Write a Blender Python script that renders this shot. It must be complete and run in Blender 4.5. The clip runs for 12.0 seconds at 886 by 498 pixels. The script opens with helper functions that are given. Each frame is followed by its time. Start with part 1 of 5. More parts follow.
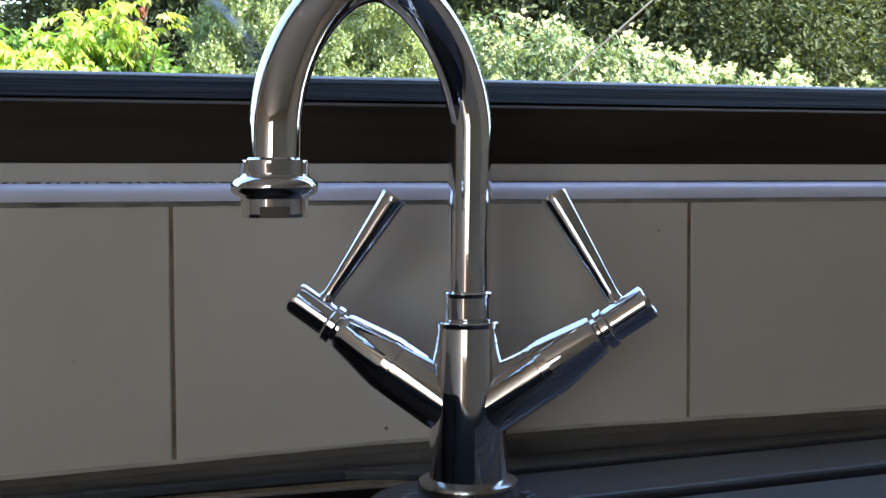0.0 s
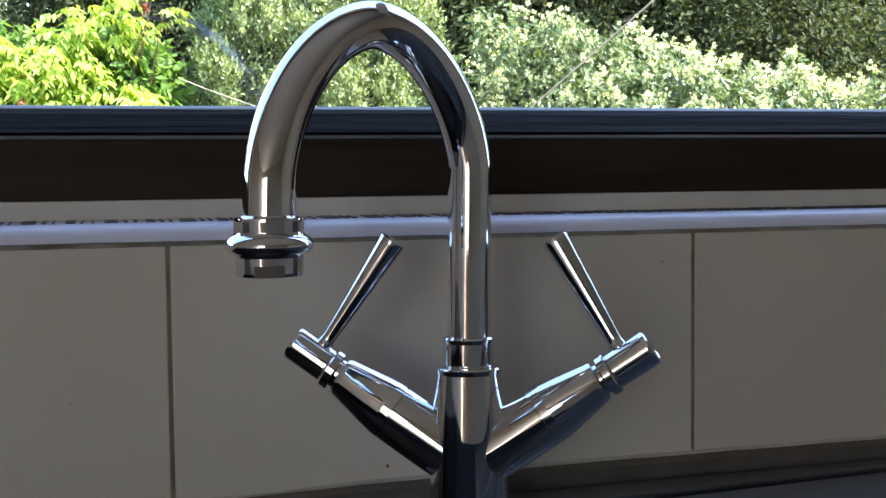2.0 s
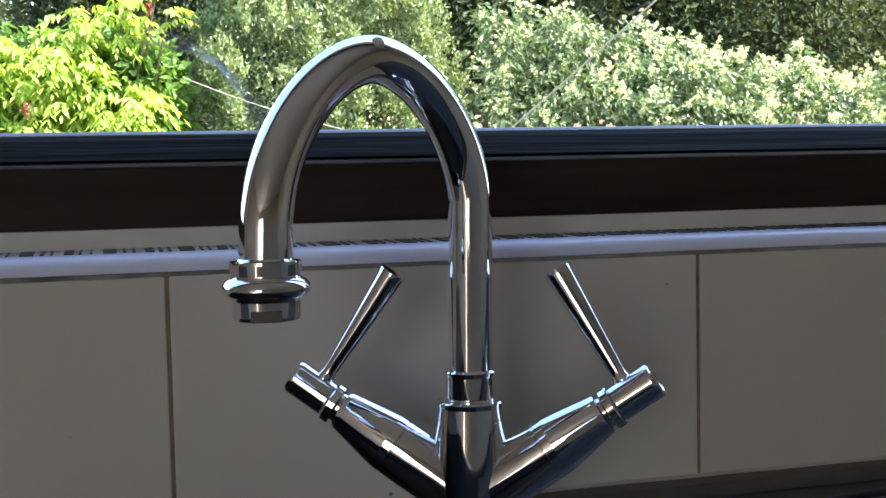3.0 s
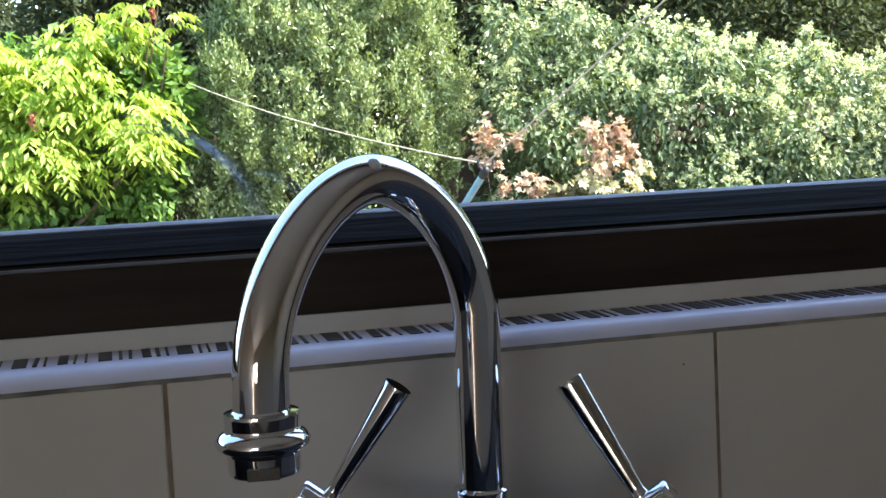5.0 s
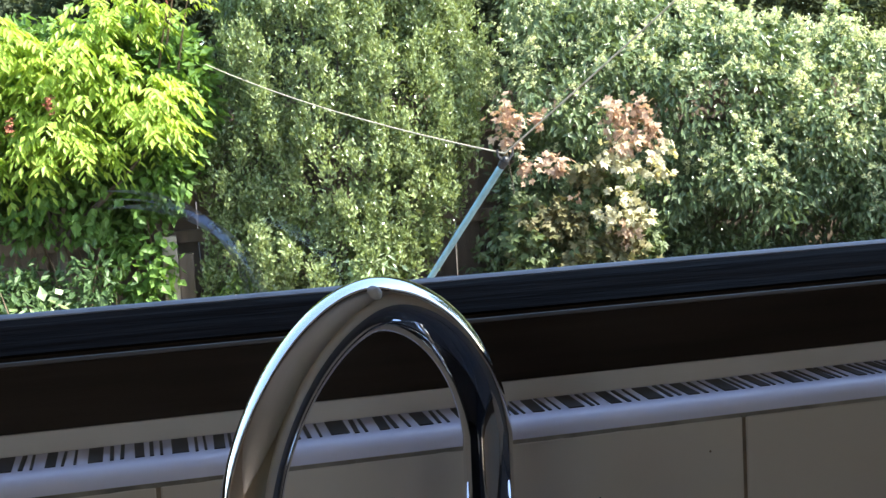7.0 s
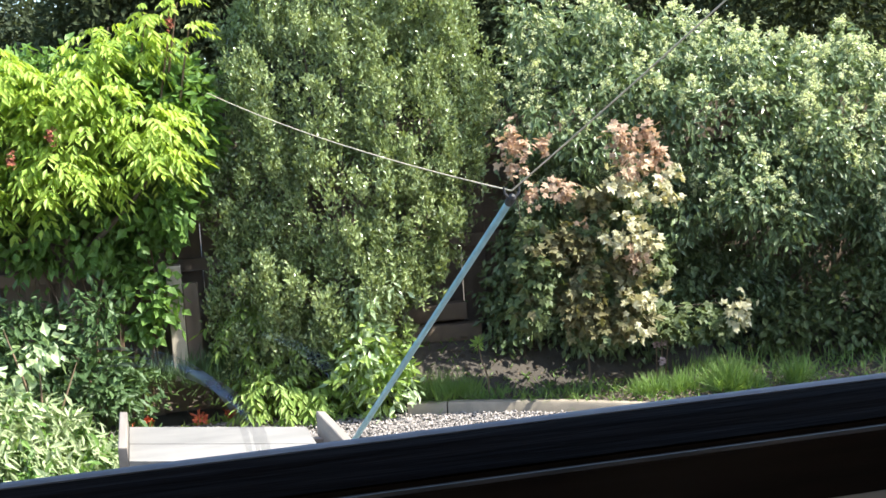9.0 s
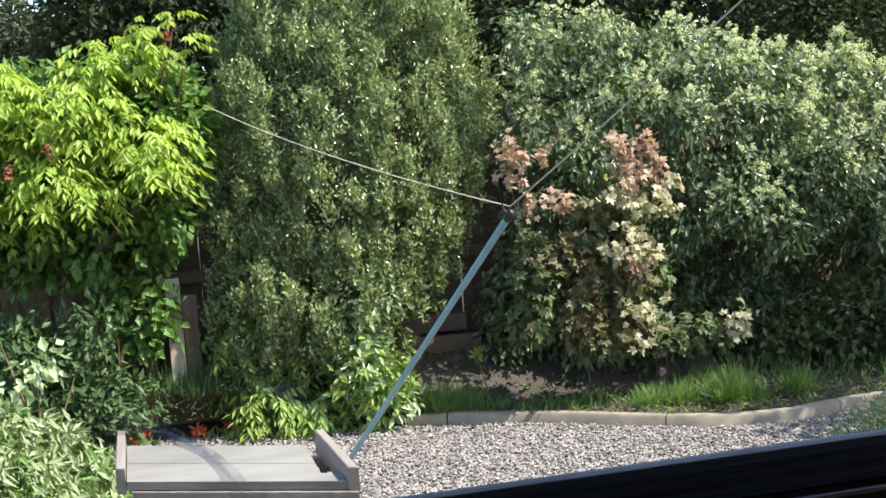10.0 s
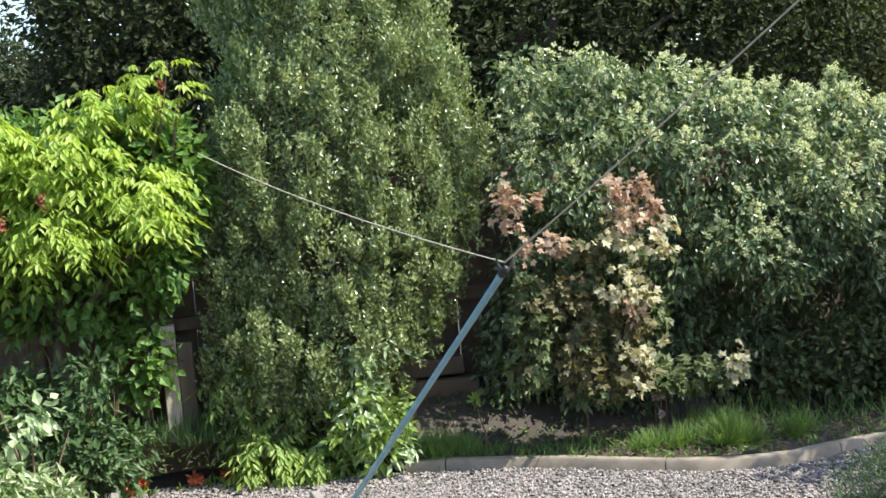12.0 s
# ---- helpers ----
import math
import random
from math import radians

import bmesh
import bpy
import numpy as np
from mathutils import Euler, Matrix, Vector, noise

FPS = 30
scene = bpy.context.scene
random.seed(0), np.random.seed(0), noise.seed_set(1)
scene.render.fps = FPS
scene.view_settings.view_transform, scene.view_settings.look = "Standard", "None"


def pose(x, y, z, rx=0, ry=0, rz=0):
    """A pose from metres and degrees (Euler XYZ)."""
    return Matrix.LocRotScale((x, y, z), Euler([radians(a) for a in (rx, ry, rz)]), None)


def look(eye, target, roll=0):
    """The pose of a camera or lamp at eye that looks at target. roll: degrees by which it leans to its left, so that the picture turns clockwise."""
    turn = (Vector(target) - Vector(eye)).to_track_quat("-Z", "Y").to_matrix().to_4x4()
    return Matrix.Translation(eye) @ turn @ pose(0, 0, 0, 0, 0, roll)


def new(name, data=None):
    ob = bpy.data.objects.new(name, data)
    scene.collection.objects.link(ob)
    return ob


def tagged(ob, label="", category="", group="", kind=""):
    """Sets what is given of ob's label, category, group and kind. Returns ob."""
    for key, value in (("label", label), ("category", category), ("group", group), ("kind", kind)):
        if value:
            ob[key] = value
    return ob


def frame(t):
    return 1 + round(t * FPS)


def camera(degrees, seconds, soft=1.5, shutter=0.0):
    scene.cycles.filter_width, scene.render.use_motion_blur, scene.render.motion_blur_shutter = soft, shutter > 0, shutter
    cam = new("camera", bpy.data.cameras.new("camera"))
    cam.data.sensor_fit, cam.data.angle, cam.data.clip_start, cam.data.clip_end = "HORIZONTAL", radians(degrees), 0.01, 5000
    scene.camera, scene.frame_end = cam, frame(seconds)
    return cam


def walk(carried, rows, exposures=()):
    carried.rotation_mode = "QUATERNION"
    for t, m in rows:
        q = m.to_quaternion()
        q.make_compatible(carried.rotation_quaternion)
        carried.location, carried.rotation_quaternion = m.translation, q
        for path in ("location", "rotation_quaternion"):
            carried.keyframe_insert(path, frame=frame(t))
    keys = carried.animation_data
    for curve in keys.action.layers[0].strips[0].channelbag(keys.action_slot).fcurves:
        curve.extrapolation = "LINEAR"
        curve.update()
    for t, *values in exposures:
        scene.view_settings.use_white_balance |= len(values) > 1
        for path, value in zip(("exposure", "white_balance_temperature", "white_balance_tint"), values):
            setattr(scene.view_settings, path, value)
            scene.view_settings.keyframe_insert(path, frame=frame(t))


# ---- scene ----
cam = camera(40.0, 12.0)
PATH = [
    (0.0, look((-0.1942, -0.7708, 0.1727), (0.3458, 1.1525, 0.0754), -0.25)),
    (0.5, look((-0.1926, -0.7694, 0.1771), (0.3478, 1.1534, 0.0737), -0.25)),
    (1.0, look((-0.1906, -0.7658, 0.1850), (0.3512, 1.1565, 0.0778), -0.35)),
    (1.5, look((-0.1898, -0.7629, 0.1943), (0.3471, 1.1604, 0.0816), -0.51)),
    (2.0, look((-0.1874, -0.7607, 0.2036), (0.3426, 1.1642, 0.0851), -0.63)),
    (2.5, look((-0.1836, -0.7583, 0.2124), (0.3420, 1.1673, 0.0872), -0.78)),
    (3.0, look((-0.1812, -0.7533, 0.2246), (0.3366, 1.1741, 0.0937), -1.17)),
    (3.5, look((-0.1785, -0.7472, 0.2394), (0.3335, 1.1814, 0.1031), -1.67)),
    (4.0, look((-0.1754, -0.7400, 0.2557), (0.3319, 1.1894, 0.1136), -2.19)),
    (4.5, look((-0.1715, -0.7318, 0.2726), (0.3309, 1.1983, 0.1238), -2.62)),
    (5.0, look((-0.1663, -0.7229, 0.2893), (0.3296, 1.2082, 0.1318), -2.89)),
    (5.5, look((-0.1597, -0.7134, 0.3046), (0.3271, 1.2191, 0.1361), -2.90)),
    (6.0, look((-0.1528, -0.7015, 0.3216), (0.3259, 1.2317, 0.1389), -2.95)),
    (6.5, look((-0.1485, -0.6880, 0.3389), (0.3202, 1.2464, 0.1429), -3.07)),
    (7.0, look((-0.1435, -0.6738, 0.3559), (0.3145, 1.2614, 0.1434), -3.18)),
    (7.5, look((-0.1398, -0.6590, 0.3756), (0.3125, 1.2770, 0.1585), -3.35)),
    (8.0, look((-0.1367, -0.6445, 0.3965), (0.3135, 1.2924, 0.1828), -3.54)),
    (8.5, look((-0.1338, -0.6310, 0.4171), (0.3165, 1.3066, 0.2105), -3.71)),
    (9.0, look((-0.1304, -0.6196, 0.4361), (0.3209, 1.3186, 0.2362), -3.83)),
    (9.5, look((-0.1259, -0.6109, 0.4519), (0.3257, 1.3274, 0.2543), -3.86)),
    (10.0, look((-0.1205, -0.6033, 0.4678), (0.3317, 1.3353, 0.2740), -4.09)),
    (10.5, look((-0.1148, -0.5967, 0.4848), (0.3368, 1.3434, 0.3060), -4.37)),
    (11.0, look((-0.1089, -0.5908, 0.5045), (0.3433, 1.3509, 0.3457), -4.51)),
    (11.5, look((-0.1030, -0.5857, 0.5244), (0.3505, 1.3562, 0.3724), -4.68)),
    (12.0, look((-0.0971, -0.5809, 0.5445), (0.3613, 1.3601, 0.3940), -4.71)),
]
EXPOSURES = [(0.0, 2.64), (2.5, 2.52), (5.0, 2.30), (7.0, 2.06), (9.0, 1.57), (10.0, 1.14), (10.5, 0.98), (12.0, 1.04)]
walk(cam, PATH, EXPOSURES)

# ---------------------------------------------------------------- light
SUN_FROM = Vector((0.54, -0.32, 0.78)).normalized()
world = bpy.data.worlds.new("sky")
world.use_nodes = True
scene.world = world
wn = world.node_tree
sky = wn.nodes.new("ShaderNodeTexSky")
sky.sky_type = "NISHITA"
sky.sun_disc = False
sky.sun_elevation = math.asin(SUN_FROM.z)
sky.sun_rotation = math.atan2(SUN_FROM.x, SUN_FROM.y)
wn.nodes["Background"].inputs["Strength"].default_value = 0.19
wn.links.new(sky.outputs["Color"], wn.nodes["Background"].inputs["Color"])
sun_data = bpy.data.lights.new("sun", "SUN")
sun_data.energy, sun_data.angle, sun_data.color = 5.0, radians(0.5), (1.0, 0.95, 0.86)
sun = new("sun", sun_data)
sun.matrix_world = look(SUN_FROM * 30, (0, 0, 0))
# daylight that comes through the kitchen's second window
back_data = bpy.data.lights.new("back_window_daylight", "AREA")
back_data.shape, back_data.size, back_data.size_y, back_data.energy = "RECTANGLE", 0.9, 1.0, 1.0
back_data.color = (1.0, 0.90, 0.84)
back_light = new("back_window_daylight", back_data)
back_light.matrix_world = look((-1.62, -3.16, 0.55), (-1.2, 0.0, 0.4))


# ---------------------------------------------------------------- materials
def mat(name, base, rough=0.5, metal=0.0, var=0.15, scale=20.0, bump=0.0, bump_scale=60.0, second=None, stretch=(1, 1, 1), rand=0.0,
        spec=0.5, coat=0.0, island=0.0):
    """A surface with grain at two scales, object coordinates in metres."""
    m = bpy.data.materials.new(name)
    m.use_nodes = True
    nt = m.node_tree
    N, L = nt.nodes, nt.links
    bsdf = N["Principled BSDF"]
    tc = N.new("ShaderNodeTexCoord")
    mp = N.new("ShaderNodeMapping")
    mp.inputs["Scale"].default_value = stretch
    L.new(tc.outputs["Object"], mp.inputs["Vector"])
    n1 = N.new("ShaderNodeTexNoise")
    n1.inputs["Scale"].default_value, n1.inputs["Detail"].default_value = scale, 6
    n2 = N.new("ShaderNodeTexNoise")
    n2.inputs["Scale"].default_value, n2.inputs["Detail"].default_value = scale * 0.17, 3
    L.new(mp.outputs["Vector"], n1.inputs["Vector"])
    L.new(mp.outputs["Vector"], n2.inputs["Vector"])
    add = N.new("ShaderNodeMath")
    add.operation = "ADD"
    L.new(n1.outputs["Fac"], add.inputs[0])
    L.new(n2.outputs["Fac"], add.inputs[1])
    half = N.new("ShaderNodeMath")
    half.operation = "MULTIPLY_ADD"
    half.inputs[1].default_value, half.inputs[2].default_value = 1.4, -0.9
    half.use_clamp = True
    L.new(add.outputs[0], half.inputs[0])
    ramp = N.new("ShaderNodeMix")
    ramp.data_type = "RGBA"
    dark = tuple(c * (1 - var) for c in base)
    light = tuple(min(1, c * (1 + var)) for c in base) if second is None else second
    ramp.inputs["A"].default_value = (*dark, 1)
    ramp.inputs["B"].default_value = (*light, 1)
    L.new(half.outputs[0], ramp.inputs["Factor"])
    col = ramp.outputs["Result"]
    if rand or island:
        if island:
            src = N.new("ShaderNodeNewGeometry").outputs["Random Per Island"]
        else:
            src = N.new("ShaderNodeObjectInfo").outputs["Random"]
        hs = N.new("ShaderNodeHueSaturation")
        mr = N.new("ShaderNodeMapRange")
        k = rand or island
        mr.inputs["To Min"].default_value, mr.inputs["To Max"].default_value = 1 - k, 1 + k
        L.new(src, mr.inputs["Value"])
        L.new(mr.outputs["Result"], hs.inputs["Value"])
        L.new(col, hs.inputs["Color"])
        col = hs.outputs["Color"]
    L.new(col, bsdf.inputs["Base Color"])
    rr = N.new("ShaderNodeMapRange")
    rr.inputs["To Min"].default_value, rr.inputs["To Max"].default_value = rough * 0.8, min(1, rough * 1.25)
    L.new(n1.outputs["Fac"], rr.inputs["Value"])
    L.new(rr.outputs["Result"], bsdf.inputs["Roughness"])
    bsdf.inputs["Metallic"].default_value = metal
    bsdf.inputs["Specular IOR Level"].default_value = spec
    bsdf.inputs["Coat Weight"].default_value = coat
    if bump:
        n3 = N.new("ShaderNodeTexNoise")
        n3.inputs["Scale"].default_value, n3.inputs["Detail"].default_value = bump_scale, 5
        L.new(mp.outputs["Vector"], n3.inputs["Vector"])
        bp = N.new("ShaderNodeBump")
        bp.inputs["Strength"].default_value, bp.inputs["Distance"].default_value = bump, 0.002
        L.new(n3.outputs["Fac"], bp.inputs["Height"])
        L.new(bp.outputs["Normal"], bsdf.inputs["Normal"])
    return m


def leaf_mat(name, a, b, rough=0.45, trans=0.35, spec=0.4, glow=(1.25, 1.2, 0.6), grey=0.14):
    """Leaves: each one a shade of its own between a and b, and light shining through."""
    a, b = (tuple((1 - grey) * c + grey * (0.45 * k[0] + 0.55 * k[1]) for c in k) for k in (a, b))
    m = bpy.data.materials.new(name)
    m.use_nodes = True
    nt = m.node_tree
    N, L = nt.nodes, nt.links
    bsdf, out = N["Principled BSDF"], N["Material Output"]
    geo = N.new("ShaderNodeNewGeometry")
    mix = N.new("ShaderNodeMix")
    mix.data_type = "RGBA"
    mix.inputs["A"].default_value, mix.inputs["B"].default_value = (*a, 1), (*b, 1)
    tc = N.new("ShaderNodeTexCoord")
    noi = N.new("ShaderNodeTexNoise")
    noi.inputs["Scale"].default_value = 5
    L.new(tc.outputs["Object"], noi.inputs["Vector"])
    av = N.new("ShaderNodeMath")
    av.operation = "MULTIPLY_ADD"
    av.inputs[1].default_value = 0.5
    L.new(geo.outputs["Random Per Island"], av.inputs[0])
    h = N.new("ShaderNodeMath")
    h.operation = "MULTIPLY"
    h.inputs[1].default_value = 0.5
    L.new(noi.outputs["Fac"], h.inputs[0])
    L.new(h.outputs[0], av.inputs[2])
    L.new(av.outputs[0], mix.inputs["Factor"])
    L.new(mix.outputs["Result"], bsdf.inputs["Base Color"])
    bsdf.inputs["Roughness"].default_value = rough
    bsdf.inputs["Specular IOR Level"].default_value = spec
    tr = N.new("ShaderNodeBsdfTranslucent")
    tint = N.new("ShaderNodeMix")
    tint.data_type, tint.blend_type = "RGBA", "MULTIPLY"
    tint.inputs["Factor"].default_value = 1
    tint.inputs["B"].default_value = (*glow, 1)
    L.new(mix.outputs["Result"], tint.inputs["A"])
    L.new(tint.outputs["Result"], tr.inputs["Color"])
    ms = N.new("ShaderNodeMixShader")
    ms.inputs[0].default_value = trans
    L.new(bsdf.outputs[0], ms.inputs[1])
    L.new(tr.outputs[0], ms.inputs[2])
    L.new(ms.outputs[0], out.inputs["Surface"])
    return m


CHROME = mat("chrome", (0.78, 0.78, 0.80), 0.045, 1.0, 0.04, 40, 0.012, 25)
CHROME_DULL = mat("chrome_limescaled", (0.42, 0.42, 0.43), 0.2, 1.0, 0.15, 220, 0.15, 400)
TILE = mat("ivory_glazed_tile", (0.62, 0.56, 0.49), 0.32, 0, 0.05, 9, 0.05, 30, rand=0.03)
GROUT = mat("stained_grout", (0.24, 0.18, 0.125), 0.9, 0, 0.5, 60, 0.4, 300)
GRIME = mat("grimy_sealant", (0.24, 0.19, 0.14), 0.7, 0, 0.85, 32, 0.3, 250, second=(0.46, 0.42, 0.36))
# white trim whose lilac tint paints in the blue light of the sky
PLASTIC = mat("sky_tinted_trim", (0.70, 0.71, 0.88), 0.22, 0, 0.05, 14, 0.02, 50)
BOARD = mat("off_white_board", (0.62, 0.59, 0.56), 0.5, 0, 0.08, 25, 0.08, 90)
STRIPE = mat("dark_stripe", (0.035, 0.033, 0.035), 0.5, 0, 0.3, 90)
DARK_WOOD = mat("dark_stained_wood", (0.036, 0.027, 0.021), 0.55, 0, 0.45, 60, 0.5, 90, stretch=(0.06, 1, 1), spec=0.08)
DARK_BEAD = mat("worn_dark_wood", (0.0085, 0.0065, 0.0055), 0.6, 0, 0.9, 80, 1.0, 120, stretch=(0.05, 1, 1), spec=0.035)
SINK = mat("blue_black_composite", (0.035, 0.040, 0.052), 0.38, 0, 0.15, 300, 0.08, 900)
SCALE = mat("limescale", (0.22, 0.24, 0.26), 0.7, 0, 0.5, 160, 0.5, 500)
PLASTER = mat("cream_plaster", (0.62, 0.54, 0.455), 0.8, 0, 0.06, 4, 0.1, 60)
CEIL = mat("white_ceiling", (0.75, 0.74, 0.72), 0.85, 0, 0.04, 4, 0.1, 60)
FLOORING = mat("brown_floor", (0.20, 0.14, 0.09), 0.5, 0, 0.2, 8, 0.1, 60)
RENDER_WALL = mat("rendered_wall", (0.45, 0.42, 0.37), 0.9, 0, 0.15, 12, 0.4, 80)
SOIL = mat("garden_soil", (0.058, 0.047, 0.038), 0.95, 0, 0.45, 14, 0.8, 60)
GRAVEL_BED = mat("gravel_dust", (0.085, 0.075, 0.068), 0.95, 0, 0.3, 60, 0.8, 150)
STONE = mat("gravel_stone", (0.27, 0.238, 0.222), 0.9, 0, 0.25, 60, island=0.45, spec=0.2)
KERB = mat("weathered_concrete", (0.26, 0.215, 0.165), 0.9, 0, 0.45, 14, 0.5, 120, rand=0.08)
OLD_WOOD = mat("silvered_wood", (0.26, 0.22, 0.19), 0.85, 0, 0.35, 30, 0.6, 80, stretch=(1, 0.12, 1), rand=0.12)
FENCE_WOOD = mat("brown_fence_wood", (0.16, 0.115, 0.085), 0.85, 0, 0.4, 30, 0.6, 80, stretch=(1, 1, 0.1), rand=0.25)
POST_WOOD = mat("grey_post_wood", (0.44, 0.37, 0.30), 0.85, 0, 0.3, 30, 0.5, 80, stretch=(1, 1, 0.1))
BARK = mat("bark", (0.10, 0.075, 0.055), 0.9, 0, 0.4, 40, 0.8, 90)
TWIG = mat("brown_twig", (0.17, 0.11, 0.07), 0.85, 0, 0.3, 40)
BLUE_POLE = mat("blue_painted_steel", (0.24, 0.44, 0.52), 0.4, 0, 0.2, 30, 0.1, 120)
BLACK_RUBBER = mat("black_rubber", (0.025, 0.025, 0.028), 0.6, 0, 0.2, 60)
ROPE = mat("pale_cord", (0.60, 0.50, 0.36), 0.8, 0, 0.2, 200)
PINK = mat("pink_petal", (0.55, 0.40, 0.42), 0.6, 0, 0.2, 60, island=0.25)
PURPLE = mat("purple_petal", (0.30, 0.20, 0.36), 0.6, 0, 0.2, 60, island=0.25)
RUST = mat("rust_seed", (0.30, 0.09, 0.05), 0.7, 0, 0.2, 60, island=0.3)
PALE_PLANK = mat("bleached_plank", (0.21, 0.195, 0.18), 0.85, 0, 0.32, 26, 0.4, 90, stretch=(0.16, 0.6, 1), rand=0.06)
ORANGE = mat("orange_petal", (0.60, 0.13, 0.06), 0.6, 0, 0.2, 60, island=0.3)

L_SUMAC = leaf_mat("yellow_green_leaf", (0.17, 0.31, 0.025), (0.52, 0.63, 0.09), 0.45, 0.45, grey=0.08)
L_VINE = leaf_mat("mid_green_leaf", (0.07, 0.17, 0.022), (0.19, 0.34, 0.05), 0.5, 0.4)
L_HOLLY = leaf_mat("dark_glossy_leaf", (0.06, 0.11, 0.03), (0.37, 0.45, 0.155), 0.27, 0.27, 0.7)
L_IVY = leaf_mat("ivy_leaf", (0.045, 0.095, 0.032), (0.22, 0.29, 0.12), 0.32, 0.28, 0.55)
L_UMBEL = leaf_mat("ivy_flower", (0.52, 0.57, 0.31), (0.80, 0.83, 0.55), 0.6, 0.3)
L_BROWN = leaf_mat("withered_leaf", (0.30, 0.16, 0.09), (0.66, 0.49, 0.34), 0.6, 0.35, 0.3, (1.2, 1.0, 0.7))
L_YELLOW = leaf_mat("fading_leaf", (0.30, 0.28, 0.12), (0.72, 0.66, 0.46), 0.6, 0.35, 0.3, (1.2, 1.15, 0.6))
L_OLIVE = leaf_mat("turning_leaf", (0.085, 0.105, 0.03), (0.25, 0.19, 0.07), 0.55, 0.3)
L_MAPLE = leaf_mat("dull_green_leaf", (0.06, 0.11, 0.03), (0.16, 0.19, 0.06), 0.5, 0.3)
L_TREE = leaf_mat("dark_tree_leaf", (0.036, 0.052, 0.018), (0.085, 0.105, 0.04), 0.7, 0.25, 0.15)
L_FAR = leaf_mat("grey_green_leaf", (0.045, 0.065, 0.033), (0.10, 0.13, 0.07), 0.7, 0.3, 0.2)
L_PALE = leaf_mat("cream_edged_leaf", (0.13, 0.22, 0.05), (0.52, 0.56, 0.32), 0.5, 0.35, 0.4, (1.1, 1.15, 0.8))
L_BRIGHT = leaf_mat("pale_glossy_leaf", (0.20, 0.34, 0.09), (0.70, 0.78, 0.50), 0.35, 0.35, 0.5, (1.1, 1.15, 0.8))
L_FRESH = leaf_mat("fresh_green_leaf", (0.15, 0.28, 0.03), (0.42, 0.55, 0.10), 0.45, 0.45)
# darkened green that carries the shade by the fence in the leaf colour
L_SHADE = leaf_mat("shaded_green_leaf", (0.04, 0.095, 0.028), (0.115, 0.20, 0.062), 0.5, 0.35)
L_LITTER = leaf_mat("dry_litter", (0.08, 0.052, 0.034), (0.19, 0.14, 0.098), 0.8, 0.1, 0.2)
L_GRASS = leaf_mat("grass_blade", (0.08, 0.17, 0.025), (0.22, 0.36, 0.06), 0.5, 0.4)

GLASS = bpy.data.materials.new("window_glass")
GLASS.use_nodes = True
gn = GLASS.node_tree
gt = gn.nodes.new("ShaderNodeBsdfTransparent")
gt.inputs["Color"].default_value = (0.96, 0.975, 0.97, 1)
gg = gn.nodes.new("ShaderNodeBsdfGlossy")
gg.inputs["Roughness"].default_value = 0.02
gm = gn.nodes.new("ShaderNodeMixShader")
gm.inputs[0].default_value = 0.016
gn.links.new(gt.outputs[0], gm.inputs[1])
gn.links.new(gg.outputs[0], gm.inputs[2])
gn.links.new(gm.outputs[0], gn.nodes["Material Output"].inputs["Surface"])


# ---------------------------------------------------------------- building blocks
def part(name, bm, material, parent=None, label="", smooth=0, m=None):
    me = bpy.data.meshes.new(name)
    bm.to_mesh(me)
    bm.free()
    me.materials.append(material)
    if smooth:
        me.shade_smooth()
        me.set_sharp_from_angle(angle=radians(smooth))
    ob = new(name, me)
    if m is not None:
        ob.matrix_basis = m
    if parent is not None:
        ob.parent = parent
    if label:
        tagged(ob, label)
    return ob


def empty(name, at=(0, 0, 0), rz=0.0):
    ob = new(name)
    ob.empty_display_size = 0.05
    ob.matrix_basis = pose(*at, 0, 0, rz)
    return ob


def box(x0, y0, z0, x1, y1, z1, bevel=0.0, bm=None, seg=2):
    own = bmesh.new()
    bmesh.ops.create_cube(own, size=1)
    for v in own.verts:
        v.co = Vector(((x0 + x1) / 2 + v.co.x * (x1 - x0), (y0 + y1) / 2 + v.co.y * (y1 - y0), (z0 + z1) / 2 + v.co.z * (z1 - z0)))
    if bevel:
        bmesh.ops.bevel(own, geom=own.edges[:], offset=bevel, segments=seg, affect="EDGES", profile=0.5)
    return own


def lathe(profile, seg=56, axis=None):
    """Turned shape from (radius, height) pairs, about z or along the line axis = (p, q)."""
    bm = bmesh.new()
    rings = []
    # rows close to the ends keep long faces flat under smooth shading
    rows = [profile[0]]
    for (r0, z0), (r1, z1) in zip(profile, profile[1:]):
        if math.hypot(r1 - r0, z1 - z0) > 0.003:
            for k in (0.04, 0.96):
                rows.append((r0 + (r1 - r0) * k, z0 + (z1 - z0) * k))
        rows.append((r1, z1))
    for r, z in rows:
        if r < 1e-6:
            rings.append([bm.verts.new((0, 0, z))])
        else:
            rings.append([bm.verts.new((r * math.cos(2 * math.pi * i / seg), r * math.sin(2 * math.pi * i / seg), z)) for i in range(seg)])
    for a, b in zip(rings, rings[1:]):
        for i in range(seg):
            j = (i + 1) % seg
            if len(a) == 1 and len(b) == 1:
                continue
            if len(a) == 1:
                bm.faces.new((a[0], b[j], b[i]))
            elif len(b) == 1:
                bm.faces.new((a[i], a[j], b[0]))
            else:
                bm.faces.new((a[i], a[j], b[j], b[i]))
    bmesh.ops.recalc_face_normals(bm, faces=bm.faces[:])
    if axis:
        p, q = Vector(axis[0]), Vector(axis[1])
        bm.transform(Matrix.Translation(p) @ (q - p).to_track_quat("Z", "Y").to_matrix().to_4x4())
    return bm


